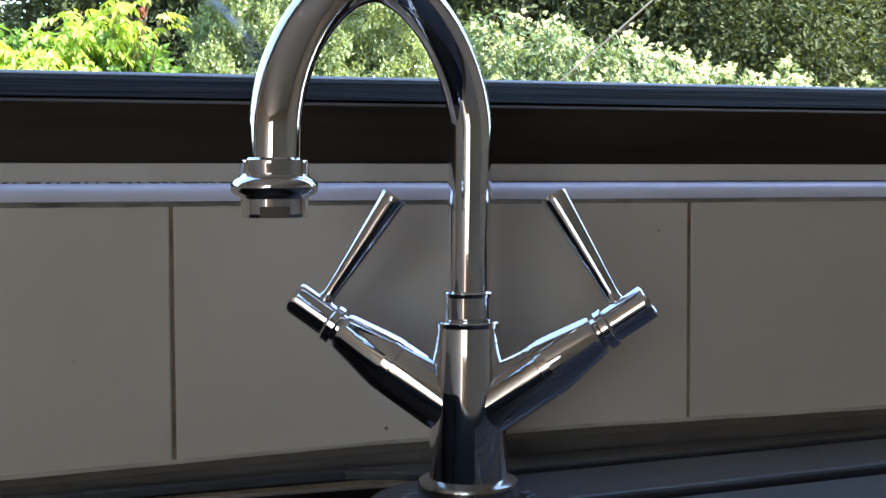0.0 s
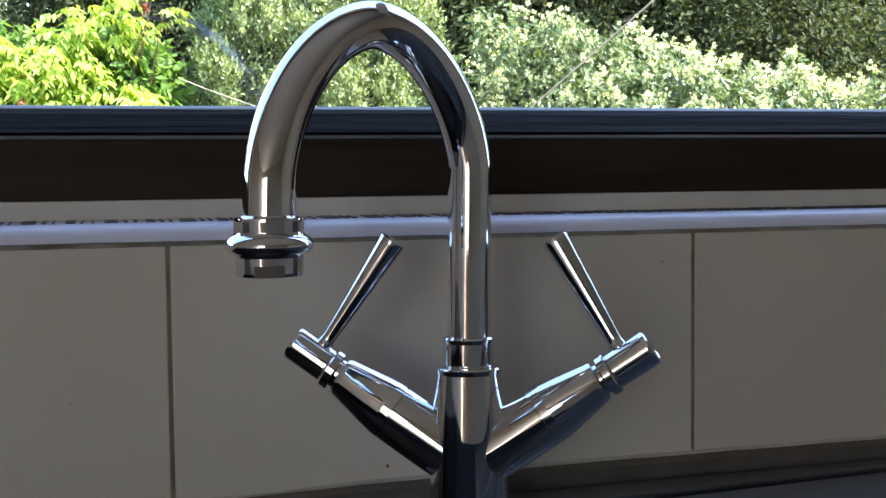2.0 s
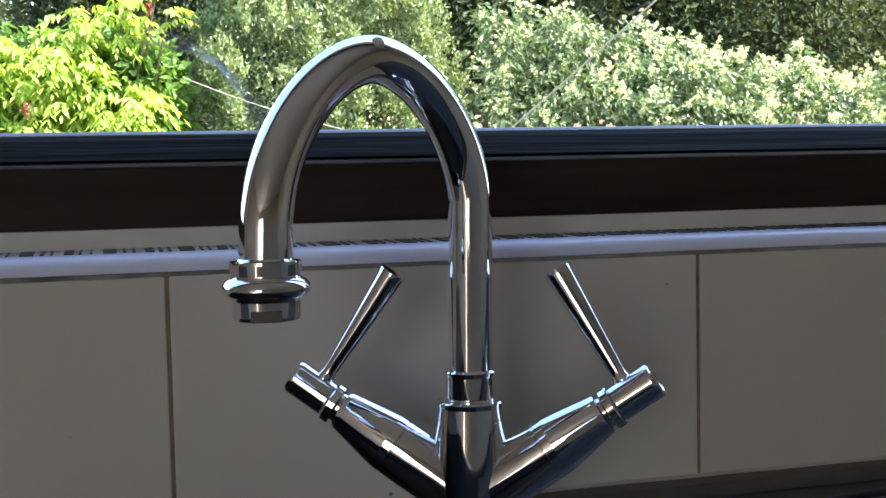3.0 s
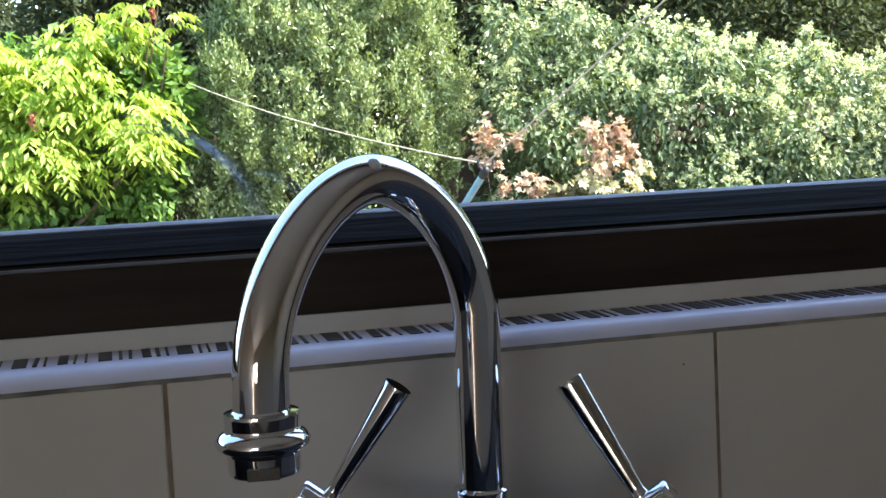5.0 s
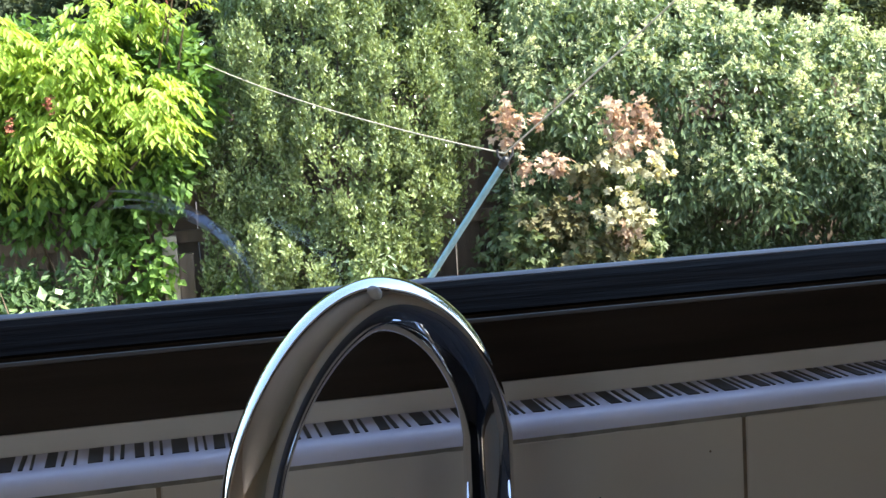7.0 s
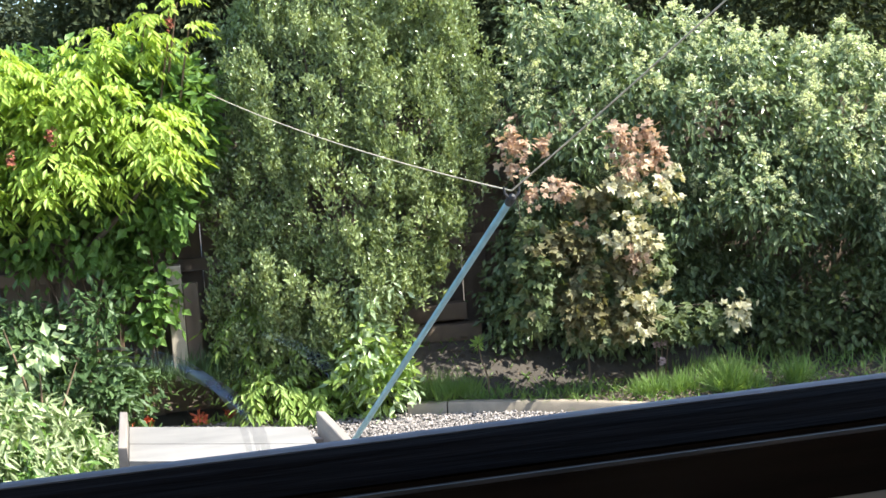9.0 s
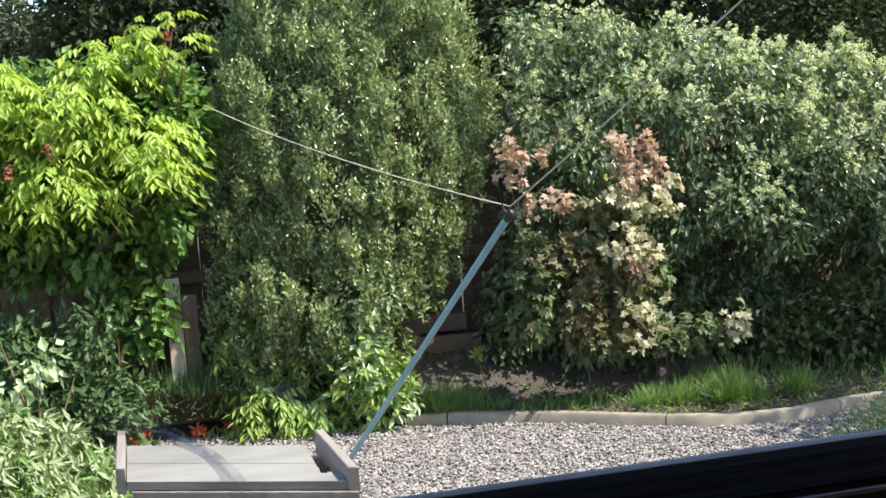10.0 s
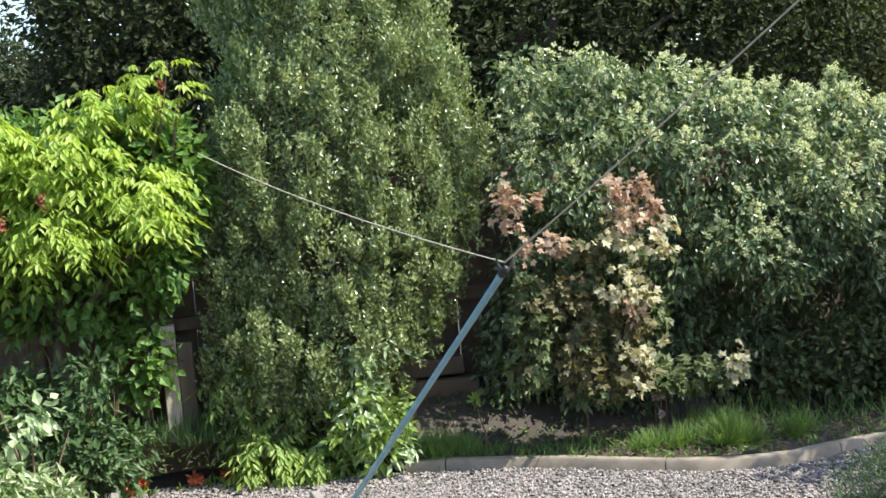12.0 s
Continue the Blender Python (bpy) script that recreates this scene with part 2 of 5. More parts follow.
def tube(points, radii, seg=40, caps=True):
    """A round tube along points."""
    bm = bmesh.new()
    pts = [Vector(p) for p in points]
    rings = []
    side = None
    for i, p in enumerate(pts):
        d = (pts[min(i + 1, len(pts) - 1)] - pts[max(i - 1, 0)]).normalized()
        if side is None:
            side = d.orthogonal().normalized()
        side = (side - d * side.dot(d)).normalized()
        up = d.cross(side)
        r = radii[i] if hasattr(radii, "__len__") else radii
        rings.append([bm.verts.new(p + r * (math.cos(2 * math.pi * k / seg) * side + math.sin(2 * math.pi * k / seg) * up)) for k in range(seg)])
    for a, b in zip(rings, rings[1:]):
        for k in range(seg):
            j = (k + 1) % seg
            bm.faces.new((a[k], a[j], b[j], b[k]))
    if caps:
        bm.faces.new(rings[0][::-1])
        bm.faces.new(rings[-1])
    bmesh.ops.recalc_face_normals(bm, faces=bm.faces[:])
    return bm


def extrude_x(section, x0, x1, cuts=1):
    """A moulding: section of (y, z) pairs, run along x."""
    bm = bmesh.new()
    rows = []
    for i in range(cuts + 1):
        x = x0 + (x1 - x0) * i / cuts
        rows.append([bm.verts.new((x, y, z)) for y, z in section])
    n = len(section)
    for a, b in zip(rows, rows[1:]):
        for k in range(n):
            bm.faces.new((a[k], a[(k + 1) % n], b[(k + 1) % n], b[k]))
    bm.faces.new(rows[0][::-1])
    bm.faces.new(rows[-1])
    bmesh.ops.recalc_face_normals(bm, faces=bm.faces[:])
    return bm


def thing(ob, label, category, group="", kind=""):
    return tagged(ob, label, category, group, kind)


def structure(name, bm, material, label="", smooth=0):
    return tagged(part(name, bm, material, None, "", smooth), label, "", "", "structure")


def mesh_from(name, verts, faces, material, parent=None, label="", smooth=False):
    me = bpy.data.meshes.new(name)
    me.from_pydata(verts.tolist() if hasattr(verts, "tolist") else verts, [], faces.tolist() if hasattr(faces, "tolist") else faces)
    me.materials.append(material)
    if smooth:
        me.shade_smooth()
    ob = new(name, me)
    if parent is not None:
        ob.parent = parent
    if label:
        tagged(ob, label)
    return ob


RNG = np.random.default_rng(7)


def unit(a):
    return a / np.maximum(np.linalg.norm(a, axis=1, keepdims=True), 1e-9)


def leaves(centres, along, normal, length, width, fold=0.25):
    """Leaf blades: base at the centre, pointing along, facing normal, folded at the midrib."""
    n = len(centres)
    along = unit(along)
    side = unit(np.cross(along, normal))
    normal = np.cross(side, along)
    length = np.broadcast_to(np.asarray(length, float), (n,))[:, None]
    width = np.broadcast_to(np.asarray(width, float), (n,))[:, None]
    mid = centres + along * length * 0.45 - normal * width * fold
    left = centres + along * length * 0.42 + side * width * 0.5
    right = centres + along * length * 0.42 - side * width * 0.5
    tip = centres + along * length - normal * length * 0.12
    verts = np.stack([centres, left, tip, right, mid], 1).reshape(-1, 3)
    k = np.arange(n)[:, None] * 5
    faces = np.concatenate([k + np.array([[0, 4, 1]]), k + np.array([[1, 4, 2]]), k + np.array([[0, 3, 4]]), k + np.array([[4, 3, 2]])], 0)
    return verts, faces


def shell(blobs, count, inner=0.72, front=0.0):
    """Points in the outer layer of a union of ellipsoids (centre, radii), with their outward directions. front: share kept on the far side."""
    blobs = [(np.array(c, float), np.array(r, float)) for c, r in blobs]
    area = np.array([r[0] * r[1] + r[1] * r[2] + r[0] * r[2] for _, r in blobs])
    which = RNG.choice(len(blobs), size=count * 2, p=area / area.sum())
    d = unit(RNG.normal(size=(count * 2, 3)))
    c = np.array([b[0] for b in blobs])[which]
    r = np.array([b[1] for b in blobs])[which]
    k = RNG.uniform(inner, 1.06, size=(count * 2, 1))
    p = c + d * r * k
    deep = np.zeros(len(p), bool)
    for bc, br in blobs:
        deep |= (((p - bc) / br) ** 2).sum(1) < (inner - 0.08) ** 2
    out = unit(d / r)
    p, out = p[~deep], out[~deep]
    return p[:count], out[:count]


def foliage(name, material, parent, blobs, twigs, per, spread, length, width, droop=0.0, up=0.4, label="", inner=0.72, reach=None):
    """A crown: twigs in the outer layer, each with its own cluster of leaves."""
    p, out = shell(blobs, twigs, inner)
    n = len(p)
    c = np.repeat(p, per, 0)
    o = np.repeat(out, per, 0)
    grow = unit(o + np.array([0, 0, up]))
    c = c + RNG.normal(size=c.shape) * spread * 0.55 + grow * RNG.uniform(-0.2, 1.3, size=(len(c), 1)) * (reach or spread)
    along = unit(grow * 0.7 + RNG.normal(size=c.shape) * 0.65 + np.array([0, 0, -droop]))
    normal = unit(o * 0.6 + np.array([0, 0, 0.7]) + RNG.normal(size=c.shape) * 0.55)
    s = RNG.uniform(0.6, 1.25, size=len(c))
    v, f = leaves(c, along, normal, length * s, width * s)
    ob = mesh_from(name, v, f, material, parent, label)
    return ob


def pinnate(name, material, parent, blobs, sprays, pairs, rachis, length, width, label="", inner=0.8, sag=0.5):
    """Compound leaves: paired leaflets hanging along an arching stalk."""
    p, out = shell(blobs, sprays, inner)
    n = len(p)
    head = unit(out * np.array([1, 1, 0.3]) + RNG.normal(size=out.shape) * 0.5)
    head[:, 2] *= 0.4
    head = unit(head)
    side = unit(np.cross(head, np.array([0, 0, 1.0])))
    cs, al, no = [], [], []
    size = RNG.uniform(0.7, 1.2, size=(n, 1))
    for i in range(pairs + 1):
        u = i / pairs
        at = p + head * rachis * size * u + np.array([0, 0, -1]) * rachis * size * sag * u * u + np.array([0, 0, 0.15]) * rachis * u
        for s in ((-1, 1) if i < pairs else (0,)):
            a = unit(head * (0.5 if s else 1) + side * s * 0.8 + np.array([0, 0, -0.75]) + RNG.normal(size=p.shape) * 0.18)
            cs.append(at)
            al.append(a)
            no.append(unit(np.array([0, 0, 1.0]) + out * 0.5 + RNG.normal(size=p.shape) * 0.25))
    c, a, nn = np.concatenate(cs), np.concatenate(al), np.concatenate(no)
    k = np.tile(size[:, 0], len(cs)) * RNG.uniform(0.8, 1.15, size=len(c))
    v, f = leaves(c, a, nn, length * k, width * k)
    return mesh_from(name, v, f, material, parent, label)


def limbs(parent, base, tops, r0, material=BARK, trunk_top=None, name="trunk"):
    """A tapered trunk that forks into limbs, one mesh."""
    base = Vector(base)
    fork = Vector(trunk_top) if trunk_top else base.lerp(Vector(tops[0]), 0.4)
    whole = tube([base, base.lerp(fork, 0.5) + Vector((r0 * 0.4, 0, 0)), fork], [r0, r0 * 0.85, r0 * 0.7], 10)
    for t in tops:
        t = Vector(t)
        mid = fork.lerp(t, 0.5) + Vector((random.uniform(-1, 1), random.uniform(-1, 1), 0.6)) * (t - fork).length * 0.12
        one = tube([fork, mid, t], [r0 * 0.55, r0 * 0.35, r0 * 0.1], 8)
        me = bpy.data.meshes.new("limb")
        one.to_mesh(me)
        one.free()
        whole.from_mesh(me)
        bpy.data.meshes.remove(me)
    return part(name, whole, material, parent, "", 60)


# ---------------------------------------------------------------- kitchen shell
WX0, WX1, WZ0, WZ1 = -1.1, 1.5, 0.191, 1.40       # the window's opening
RX0, RX1, RY0, RZ0, RZ1 = -2.2, 2.6, -3.2, -0.9, 1.55
structure("floor", box(RX0 - 0.2, RY0 - 0.2, RZ0 - 0.1, RX1 + 0.2, 0.008, RZ0), FLOORING, "brown kitchen floor")
structure("ceiling", box(RX0 - 0.2, RY0 - 0.2, RZ1, RX1 + 0.2, 0.32, RZ1 + 0.15), CEIL, "plain white kitchen ceiling")
structure("wall_west", box(RX0 - 0.2, RY0, RZ0, RX0, 0.008, RZ1), PLASTER, "plain cream plaster wall")
structure("wall_east", box(RX1, RY0, RZ0, RX1 + 0.2, 0.008, RZ1), PLASTER, "plain cream plaster wall")


def holed_wall(name, x0, x1, z0, z1, y0, y1, hx0, hx1, hz0, hz1, material, label):
    bm = bmesh.new()
    for a, b, c, d in ((x0, hx0, z0, z1), (hx1, x1, z0, z1), (hx0, hx1, z0, hz0), (hx0, hx1, hz1, z1)):
        piece = box(a, y0, c, b, y1, d)
        me = bpy.data.meshes.new("piece")
        piece.to_mesh(me)
        piece.free()
        bm.from_mesh(me)
        bpy.data.meshes.remove(me)
    return structure(name, bm, material, label)


holed_wall("wall_north", RX0 - 0.2, RX1 + 0.2, RZ0, RZ1, 0.008, 0.30, WX0, WX1, 0.160, WZ1, PLASTER, "thick outer wall with the window opening")
holed_wall("wall_south", RX0, RX1, RZ0, RZ1, RY0 - 0.2, RY0, -2.12, -1.12, 0.0, 1.1, PLASTER, "plain cream plaster wall with a window opening")

# window_1: dark wooden frame with sloping glazing bead
win = tagged(empty("window_1", (0, 0.0, 0.0)), "dark-stained wooden kitchen window with worn glazing bead", "window", "", "structure")
rail = [(0.0445, 0.191), (0.0445, 0.2285), (0.0462, 0.2312), (0.0505, 0.2316), (0.0520, 0.2296), (0.0545, 0.2300), (0.0570, 0.2330), (0.078, 0.2462),
        (0.0855, 0.2492), (0.0900, 0.2480), (0.0905, 0.2515), (0.0935, 0.2522), (0.0935, 0.2400), (0.128, 0.2330), (0.128, 0.191)]
part("bottom_rail", extrude_x(rail, WX0, WX1, 30), DARK_WOOD, win)
bead = [(0.0560, 0.2345), (0.0775, 0.2480), (0.0850, 0.2510), (0.0885, 0.2505), (0.0870, 0.2470), (0.078, 0.2445), (0.0575, 0.2320)]
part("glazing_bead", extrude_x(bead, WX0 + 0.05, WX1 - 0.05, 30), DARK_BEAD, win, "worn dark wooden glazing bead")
part("gasket", extrude_x([(0.0862, 0.2490), (0.0862, 0.2516), (0.0885, 0.2530), (0.0905, 0.2538), (0.0918, 0.2532), (0.0918, 0.2490)], WX0 + 0.05, WX1 - 0.05), mat("grey_spacer", (0.30, 0.31, 0.33), 0.45, 0.3, 0.3, 40), win, "thin grey metal spacer at the foot of the glass")
# paler strip paints the highlight that runs along the rail's front edge
part("edge_highlight", extrude_x([(0.0448, 0.2296), (0.0446, 0.2300), (0.0461, 0.2318), (0.0474, 0.2319), (0.0474, 0.2312)], WX0 + 0.05, WX1 - 0.05), mat("highlit_wood_edge", (0.10, 0.085, 0.072), 0.5, 0, 0.9, 70, 0.2, 90, stretch=(0.2, 1, 1)), win, "pale strip painting the highlight on the frame's edge")
part("top_rail", box(WX0, 0.045, WZ1 - 0.07, WX1, 0.128, WZ1, 0.004), DARK_WOOD, win)
part("side_rail", box(WX0, 0.045, 0.2335, WX0 + 0.06, 0.128, WZ1 - 0.07, 0.004), DARK_WOOD, win)
part("side_rail", box(WX1 - 0.06, 0.045, 0.2335, WX1, 0.128, WZ1 - 0.07, 0.004), DARK_WOOD, win)
pane = part("pane", box(WX0 + 0.05, 0.0925, 0.243, WX1 - 0.05, 0.0965, WZ1 - 0.06), GLASS, win, "clear window glass")
pane.visible_shadow = False
# three thin bluish arcs just in front of the pane
SM0, SM1 = (-0.1700, 0.3235), (-0.0898, 0.2505)
STREAK = bpy.data.materials.new("bluish_streak")
STREAK.use_nodes = True
sn = STREAK.node_tree
st = sn.nodes.new("ShaderNodeBsdfTransparent")
sd = sn.nodes.new("ShaderNodeBsdfDiffuse")
sd.inputs["Color"].default_value = (0.55, 0.66, 0.85, 1)
tcn = sn.nodes.new("ShaderNodeTexCoord")
snz = sn.nodes.new("ShaderNodeTexNoise")
snz.inputs["Scale"].default_value = 60
smr = sn.nodes.new("ShaderNodeMapRange")
smr.inputs["From Min"].default_value, smr.inputs["From Max"].default_value = 0.3, 0.7
smr.inputs["To Min"].default_value, smr.inputs["To Max"].default_value = 0.10, 0.46
smx = sn.nodes.new("ShaderNodeMixShader")
sn.links.new(tcn.outputs["Object"], snz.inputs["Vector"])
sn.links.new(snz.outputs["Fac"], smr.inputs["Value"])
sn.links.new(smr.outputs["Result"], smx.inputs[0])
sn.links.new(st.outputs[0], smx.inputs[1])
sn.links.new(sd.outputs[0], smx.inputs[2])
sn.links.new(smx.outputs[0], sn.nodes["Material Output"].inputs["Surface"])
for shift, wide in ((0.0, 0.0022), (0.0055, 0.0013), (0.0105, 0.0030)):
    bm = bmesh.new()
    prev = None
    for i in range(25):
        u = i / 24
        cx, cz = SM0[0] + (SM1[0] - SM0[0]) * math.sin(u * math.pi / 2), SM1[1] + (SM0[1] - SM1[1]) * math.cos(u * math.pi / 2)
        w = wide * (0.25 + 0.95 * math.sin(math.pi * min(0.62, u)))
        pair = [bm.verts.new((cx + shift * u - w * 0.7, 0.0912, cz - shift * (1 - u) - w * 0.7)), bm.verts.new((cx + shift * u + w * 0.7, 0.0912, cz - shift * (1 - u) + w * 0.7))]
        if prev:
            bm.faces.new((prev[0], pair[0], pair[1], prev[1]))
        prev = pair
    sm = part("glass_streak", bm, STREAK, pane, "faint bluish curved streak on the glass")
    sm.visible_shadow = False
# outside sill
structure("window_sill_outer", extrude_x([(0.1285, 0.165), (0.1285, 0.222), (0.36, 0.160), (0.36, 0.135), (0.302, 0.135), (0.302, 0.160)], WX0, WX1), RENDER_WALL, "rendered outer window sill")

# upstand board and white rounded trim under the frame
structure("trim_board", box(WX0, 0.0446, 0.1605, WX1, 0.0800, 0.1907, 0.0006), BOARD, "off-white upright board under the dark window frame")
nose = [(0.0440, 0.1662), (0.0440, 0.1782)]
for i in range(9):
    a = math.pi / 2 + (math.pi / 2) * i / 8
    nose.append((0.0115 + 0.0135 * math.cos(a), 0.1662 + 0.0112 * math.sin(a)))
nose.append((0.004, 0.1650))
trim_run = structure("trim_white", extrude_x(nose, WX0, WX1, 40), PLASTIC, "white glossy rounded trim on top of the tiles", 40)
stripe_mesh = bpy.data.meshes.new("dark_stripe")
sb = box(-0.5, -0.0055, 0.0, 0.5, 0.0235, 0.0006)
sb.to_mesh(stripe_mesh)
sb.free()
stripe_mesh.materials.append(STRIPE)
rnd = random.Random(5)
x = -0.52
while x < 0.98:
    for w, gap in ((0.0085, 0.0030), (0.0022, 0.0030), (0.0016, 0.0055), (0.0062, 0.0028), (0.0020, 0.0042), (0.0014, 0.0050)):
        w *= rnd.uniform(0.75, 1.3)
        s = new("dark_stripe", stripe_mesh)
        s.parent = trim_run
        s.matrix_basis = Matrix.Translation((x + w / 2, 0.0180 + rnd.uniform(-0.0008, 0.0008), 0.1776)) @ pose(0, 0, 0, 1.2, 0, rnd.uniform(-1.5, 1.5)) @ Matrix.Diagonal((w, 1, 1, 1))
        x += w + gap * rnd.uniform(0.7, 1.4)

# ---------------------------------------------------------------- tiles, grout, sealant
def joint_drop(x):
    """How far the sink's back edge sinks below level along the wall."""
    return float(np.interp(x, [-0.6, -0.26, -0.03, 0.11, 0.36], [-0.020, -0.0135, -0.0065, -0.0030, -0.0025]))


PITCH, JOINT_X = 0.3535, -0.1525
grout = structure("wall_grout", box(-1.5, 0.0012, -0.02, 2.1, 0.0075, 0.1640), GROUT, "brown stained grout behind the ivory tiles")
tile_me = bpy.data.meshes.new("tile")
tb = box(0.0013, 0.0, -0.0120, PITCH - 0.0013, 0.0072, 0.1632, 0.0010)
tb.to_mesh(tile_me)
tb.free()
tile_me.materials.append(TILE)
for i in range(-3, 5):
    t = new("tile", tile_me)
    t.parent = grout
    t.matrix_basis = pose(JOINT_X + i * PITCH, rnd.uniform(-0.0003, 0.0003), 0)
for x, z, r in ((-0.0168, 0.0170, 0.0013), (0.1775, 0.1439, 0.0008), (-0.2119, 0.0692, 0.0005)):
    bm = lathe([(0, 0.0004), (r * 0.7, 0.0003), (r, 0.0)], 9, axis=((x, 0.0, z), (x, -0.01, z)))
    part("speck", bm, GROUT, grout, "small brown dirt speck on a tile")
bm = extrude_x([(0.0004, 0.1626), (0.0006, 0.1655), (0.0035, 0.1661), (0.0070, 0.1650), (0.0070, 0.1626)], -1.1, 1.5, 220)
for v in bm.verts:
    v.co.z += 0.0024 * noise.noise(Vector((v.co.x * 45, 0, 3))) * (0.8 if v.co.z < 0.163 else 0.2)
    v.co.y += 0.0004 * noise.noise(Vector((v.co.x * 80, 5, 0)))
structure("joint_line", bm, GRIME, "grimy joint between tiles and white trim")
# sealant bead; its brown is darkened to carry the shadow lying on it
bm = extrude_x([(0.0070, -0.003), (-0.0045, -0.003), (-0.0042, 0.0060), (-0.0030, 0.0095), (-0.0006, 0.0132), (0.0070, 0.0136)], -1.1, 1.5, 160)
for v in bm.verts:
    v.co.z += 0.0010 * noise.noise(Vector((v.co.x * 14, v.co.y * 90, 1))) + joint_drop(v.co.x)
sealant = structure("sealant", bm, mat("shaded_sealant", (0.105, 0.085, 0.066), 0.45, 0, 0.35, 24, 0.3, 120), "sealant bead where tiles meet the sink, shade put into its brown", 60)
# gloss highlight on the bead's top edge, built as a pale strip
bm = extrude_x([(0.0065, 0.0118), (-0.0010, 0.0124), (-0.0015, 0.0136), (-0.0006, 0.0150), (0.0065, 0.0152)], -1.1, 1.5, 160)
for v in bm.verts:
    v.co.z += 0.0010 * noise.noise(Vector((v.co.x * 14, v.co.y * 90, 1))) + joint_drop(v.co.x)
structure("lip_highlight", bm, mat("pale_highlight", (0.46, 0.42, 0.37), 0.4, 0, 0.25, 30, 0.2, 120), "thin pale strip painting the highlight along the sealant's top edge", 60)
bm = extrude_x([(-0.0035, -0.003), (-0.0070, -0.003), (-0.0066, 0.0040), (-0.0052, 0.0075), (-0.0036, 0.0085)], -1.1, 1.5, 160)
for v in bm.verts:
    v.co.z += 0.0010 * noise.noise(Vector((v.co.x * 20, v.co.y * 90, 4))) + joint_drop(v.co.x)
structure("sealant_grime", bm, mat("dark_grime", (0.075, 0.066, 0.06), 0.6, 0, 0.5, 32, 0.3, 250), "brown grime along the foot of the sealant", 60)

# ---------------------------------------------------------------- sink with drainer
sink = thing(empty("sink", (0, 0, 0)), "blue-black composite sink with ribbed drainer beside the tap", "sink")


def slab_poly(points, z0, z1, bevel=0.003):
    bm = bmesh.new()
    face = bm.faces.new([bm.verts.new((x, y, z1)) for x, y in points])
    ext = bmesh.ops.extrude_face_region(bm, geom=[face])
    for v in (g for g in ext["geom"] if isinstance(g, bmesh.types.BMVert)):
        v.co.z = z0
    bmesh.ops.recalc_face_normals(bm, faces=bm.faces[:])
    if bevel:
        top = [e for e in bm.edges if all(abs(v.co.z - z1) < 1e-6 for v in e.verts)]
        bmesh.ops.bevel(bm, geom=top, offset=bevel, segments=3, affect="EDGES", profile=0.5)
    return bm


def back_line(x):
    return -0.069 + 0.1205 * x


led = slab_poly([(-0.75, -0.0055), (-0.75, -0.024), (-0.05, -0.029), (0.02, back_line(0.02)), (0.62, -0.0150), (0.62, -0.0055)], -0.006, 0.0, 0.002)
for v in led.verts:
    v.co.z -= 0.014 * min(1.0, max(0.0, -0.02 - v.co.x) / 0.25)
part("back_ledge", led, SINK, sink)
ledge = [(0.03 + 0.0, back_line(0.03) - 0.010)]
for i in range(17):
    a = radians(100 + i * 10)
    ledge.append((-0.004 + 0.052 * math.cos(a), -0.129 + 0.056 * math.sin(a)))
ledge.append((0.03, -0.185))
part("tap_ledge", slab_poly(ledge, -0.008, 0.0, 0.003), SINK, sink, "flat ledge that carries the tap")
for k, (off, wid) in enumerate(((0.0125, 0.068), (0.0965, 0.070), (0.181, 0.070), (0.265, 0.070), (0.349, 0.070))):
    a = [(0.033, back_line(0.033) - off), (0.62, back_line(0.62) - off - 0.012), (0.62, back_line(0.62) - off - wid - 0.006), (0.033, back_line(0.033) - off - wid)]
    part("rib", slab_poly(a, -0.03, 0.0, 0.004), SINK, sink)
part("drainer_floor", box(0.02, -0.62, -0.032, 0.66, -0.013, -0.009), SINK, sink)
# basin walls are coloured near black in place of the shade inside
bowl = bmesh.new()
for x0, y0, z0, x1, y1, z1 in ((-0.75, -0.62, -0.21, 0.02, -0.02, -0.19), (-0.01, -0.62, -0.19, 0.02, -0.03, -0.03), (-0.77, -0.62, -0.19, -0.75, -0.02, 0.0), (-0.77, -0.64, -0.19, 0.66, -0.62, 0.0)):
    piece = box(x0, y0, z0, x1, y1, z1)
    me = bpy.data.meshes.new("piece")
    piece.to_mesh(me)
    piece.free()
    bowl.from_mesh(me)
    bpy.data.meshes.remove(me)
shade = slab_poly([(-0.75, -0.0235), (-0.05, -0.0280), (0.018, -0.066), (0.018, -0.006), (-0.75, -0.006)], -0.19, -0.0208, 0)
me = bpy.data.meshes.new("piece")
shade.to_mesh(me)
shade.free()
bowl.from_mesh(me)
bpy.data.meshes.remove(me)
part("bowl", bowl, mat("shade_black_composite", (0.008, 0.008, 0.010), 0.5, 0, 0.2, 200), sink, "deep basin with its shade put into a near-black colour")
bm = bmesh.new()
for i in range(140):
    a, r = rnd.uniform(0, 6.283), rnd.uniform(0.0285, 0.040) if i % 3 else rnd.uniform(0.028, 0.047)
    c = Vector((r * math.cos(a), -0.129 + r * math.sin(a), 0.0004))
    s = rnd.uniform(0.0008, 0.0028)
    vs = [bm.verts.new(c + Vector((s * math.cos(k * 1.047) * rnd.uniform(0.6, 1.3), s * math.sin(k * 1.047) * rnd.uniform(0.6, 1.3), 0))) for k in range(6)]
    top = bm.verts.new(c + Vector((0, 0, 0.0005)))
    for k in range(6):
        bm.faces.new((vs[k], vs[(k + 1) % 6], top))
part("limescale", bm, SCALE, sink, "pale limescale crust round the tap's foot")

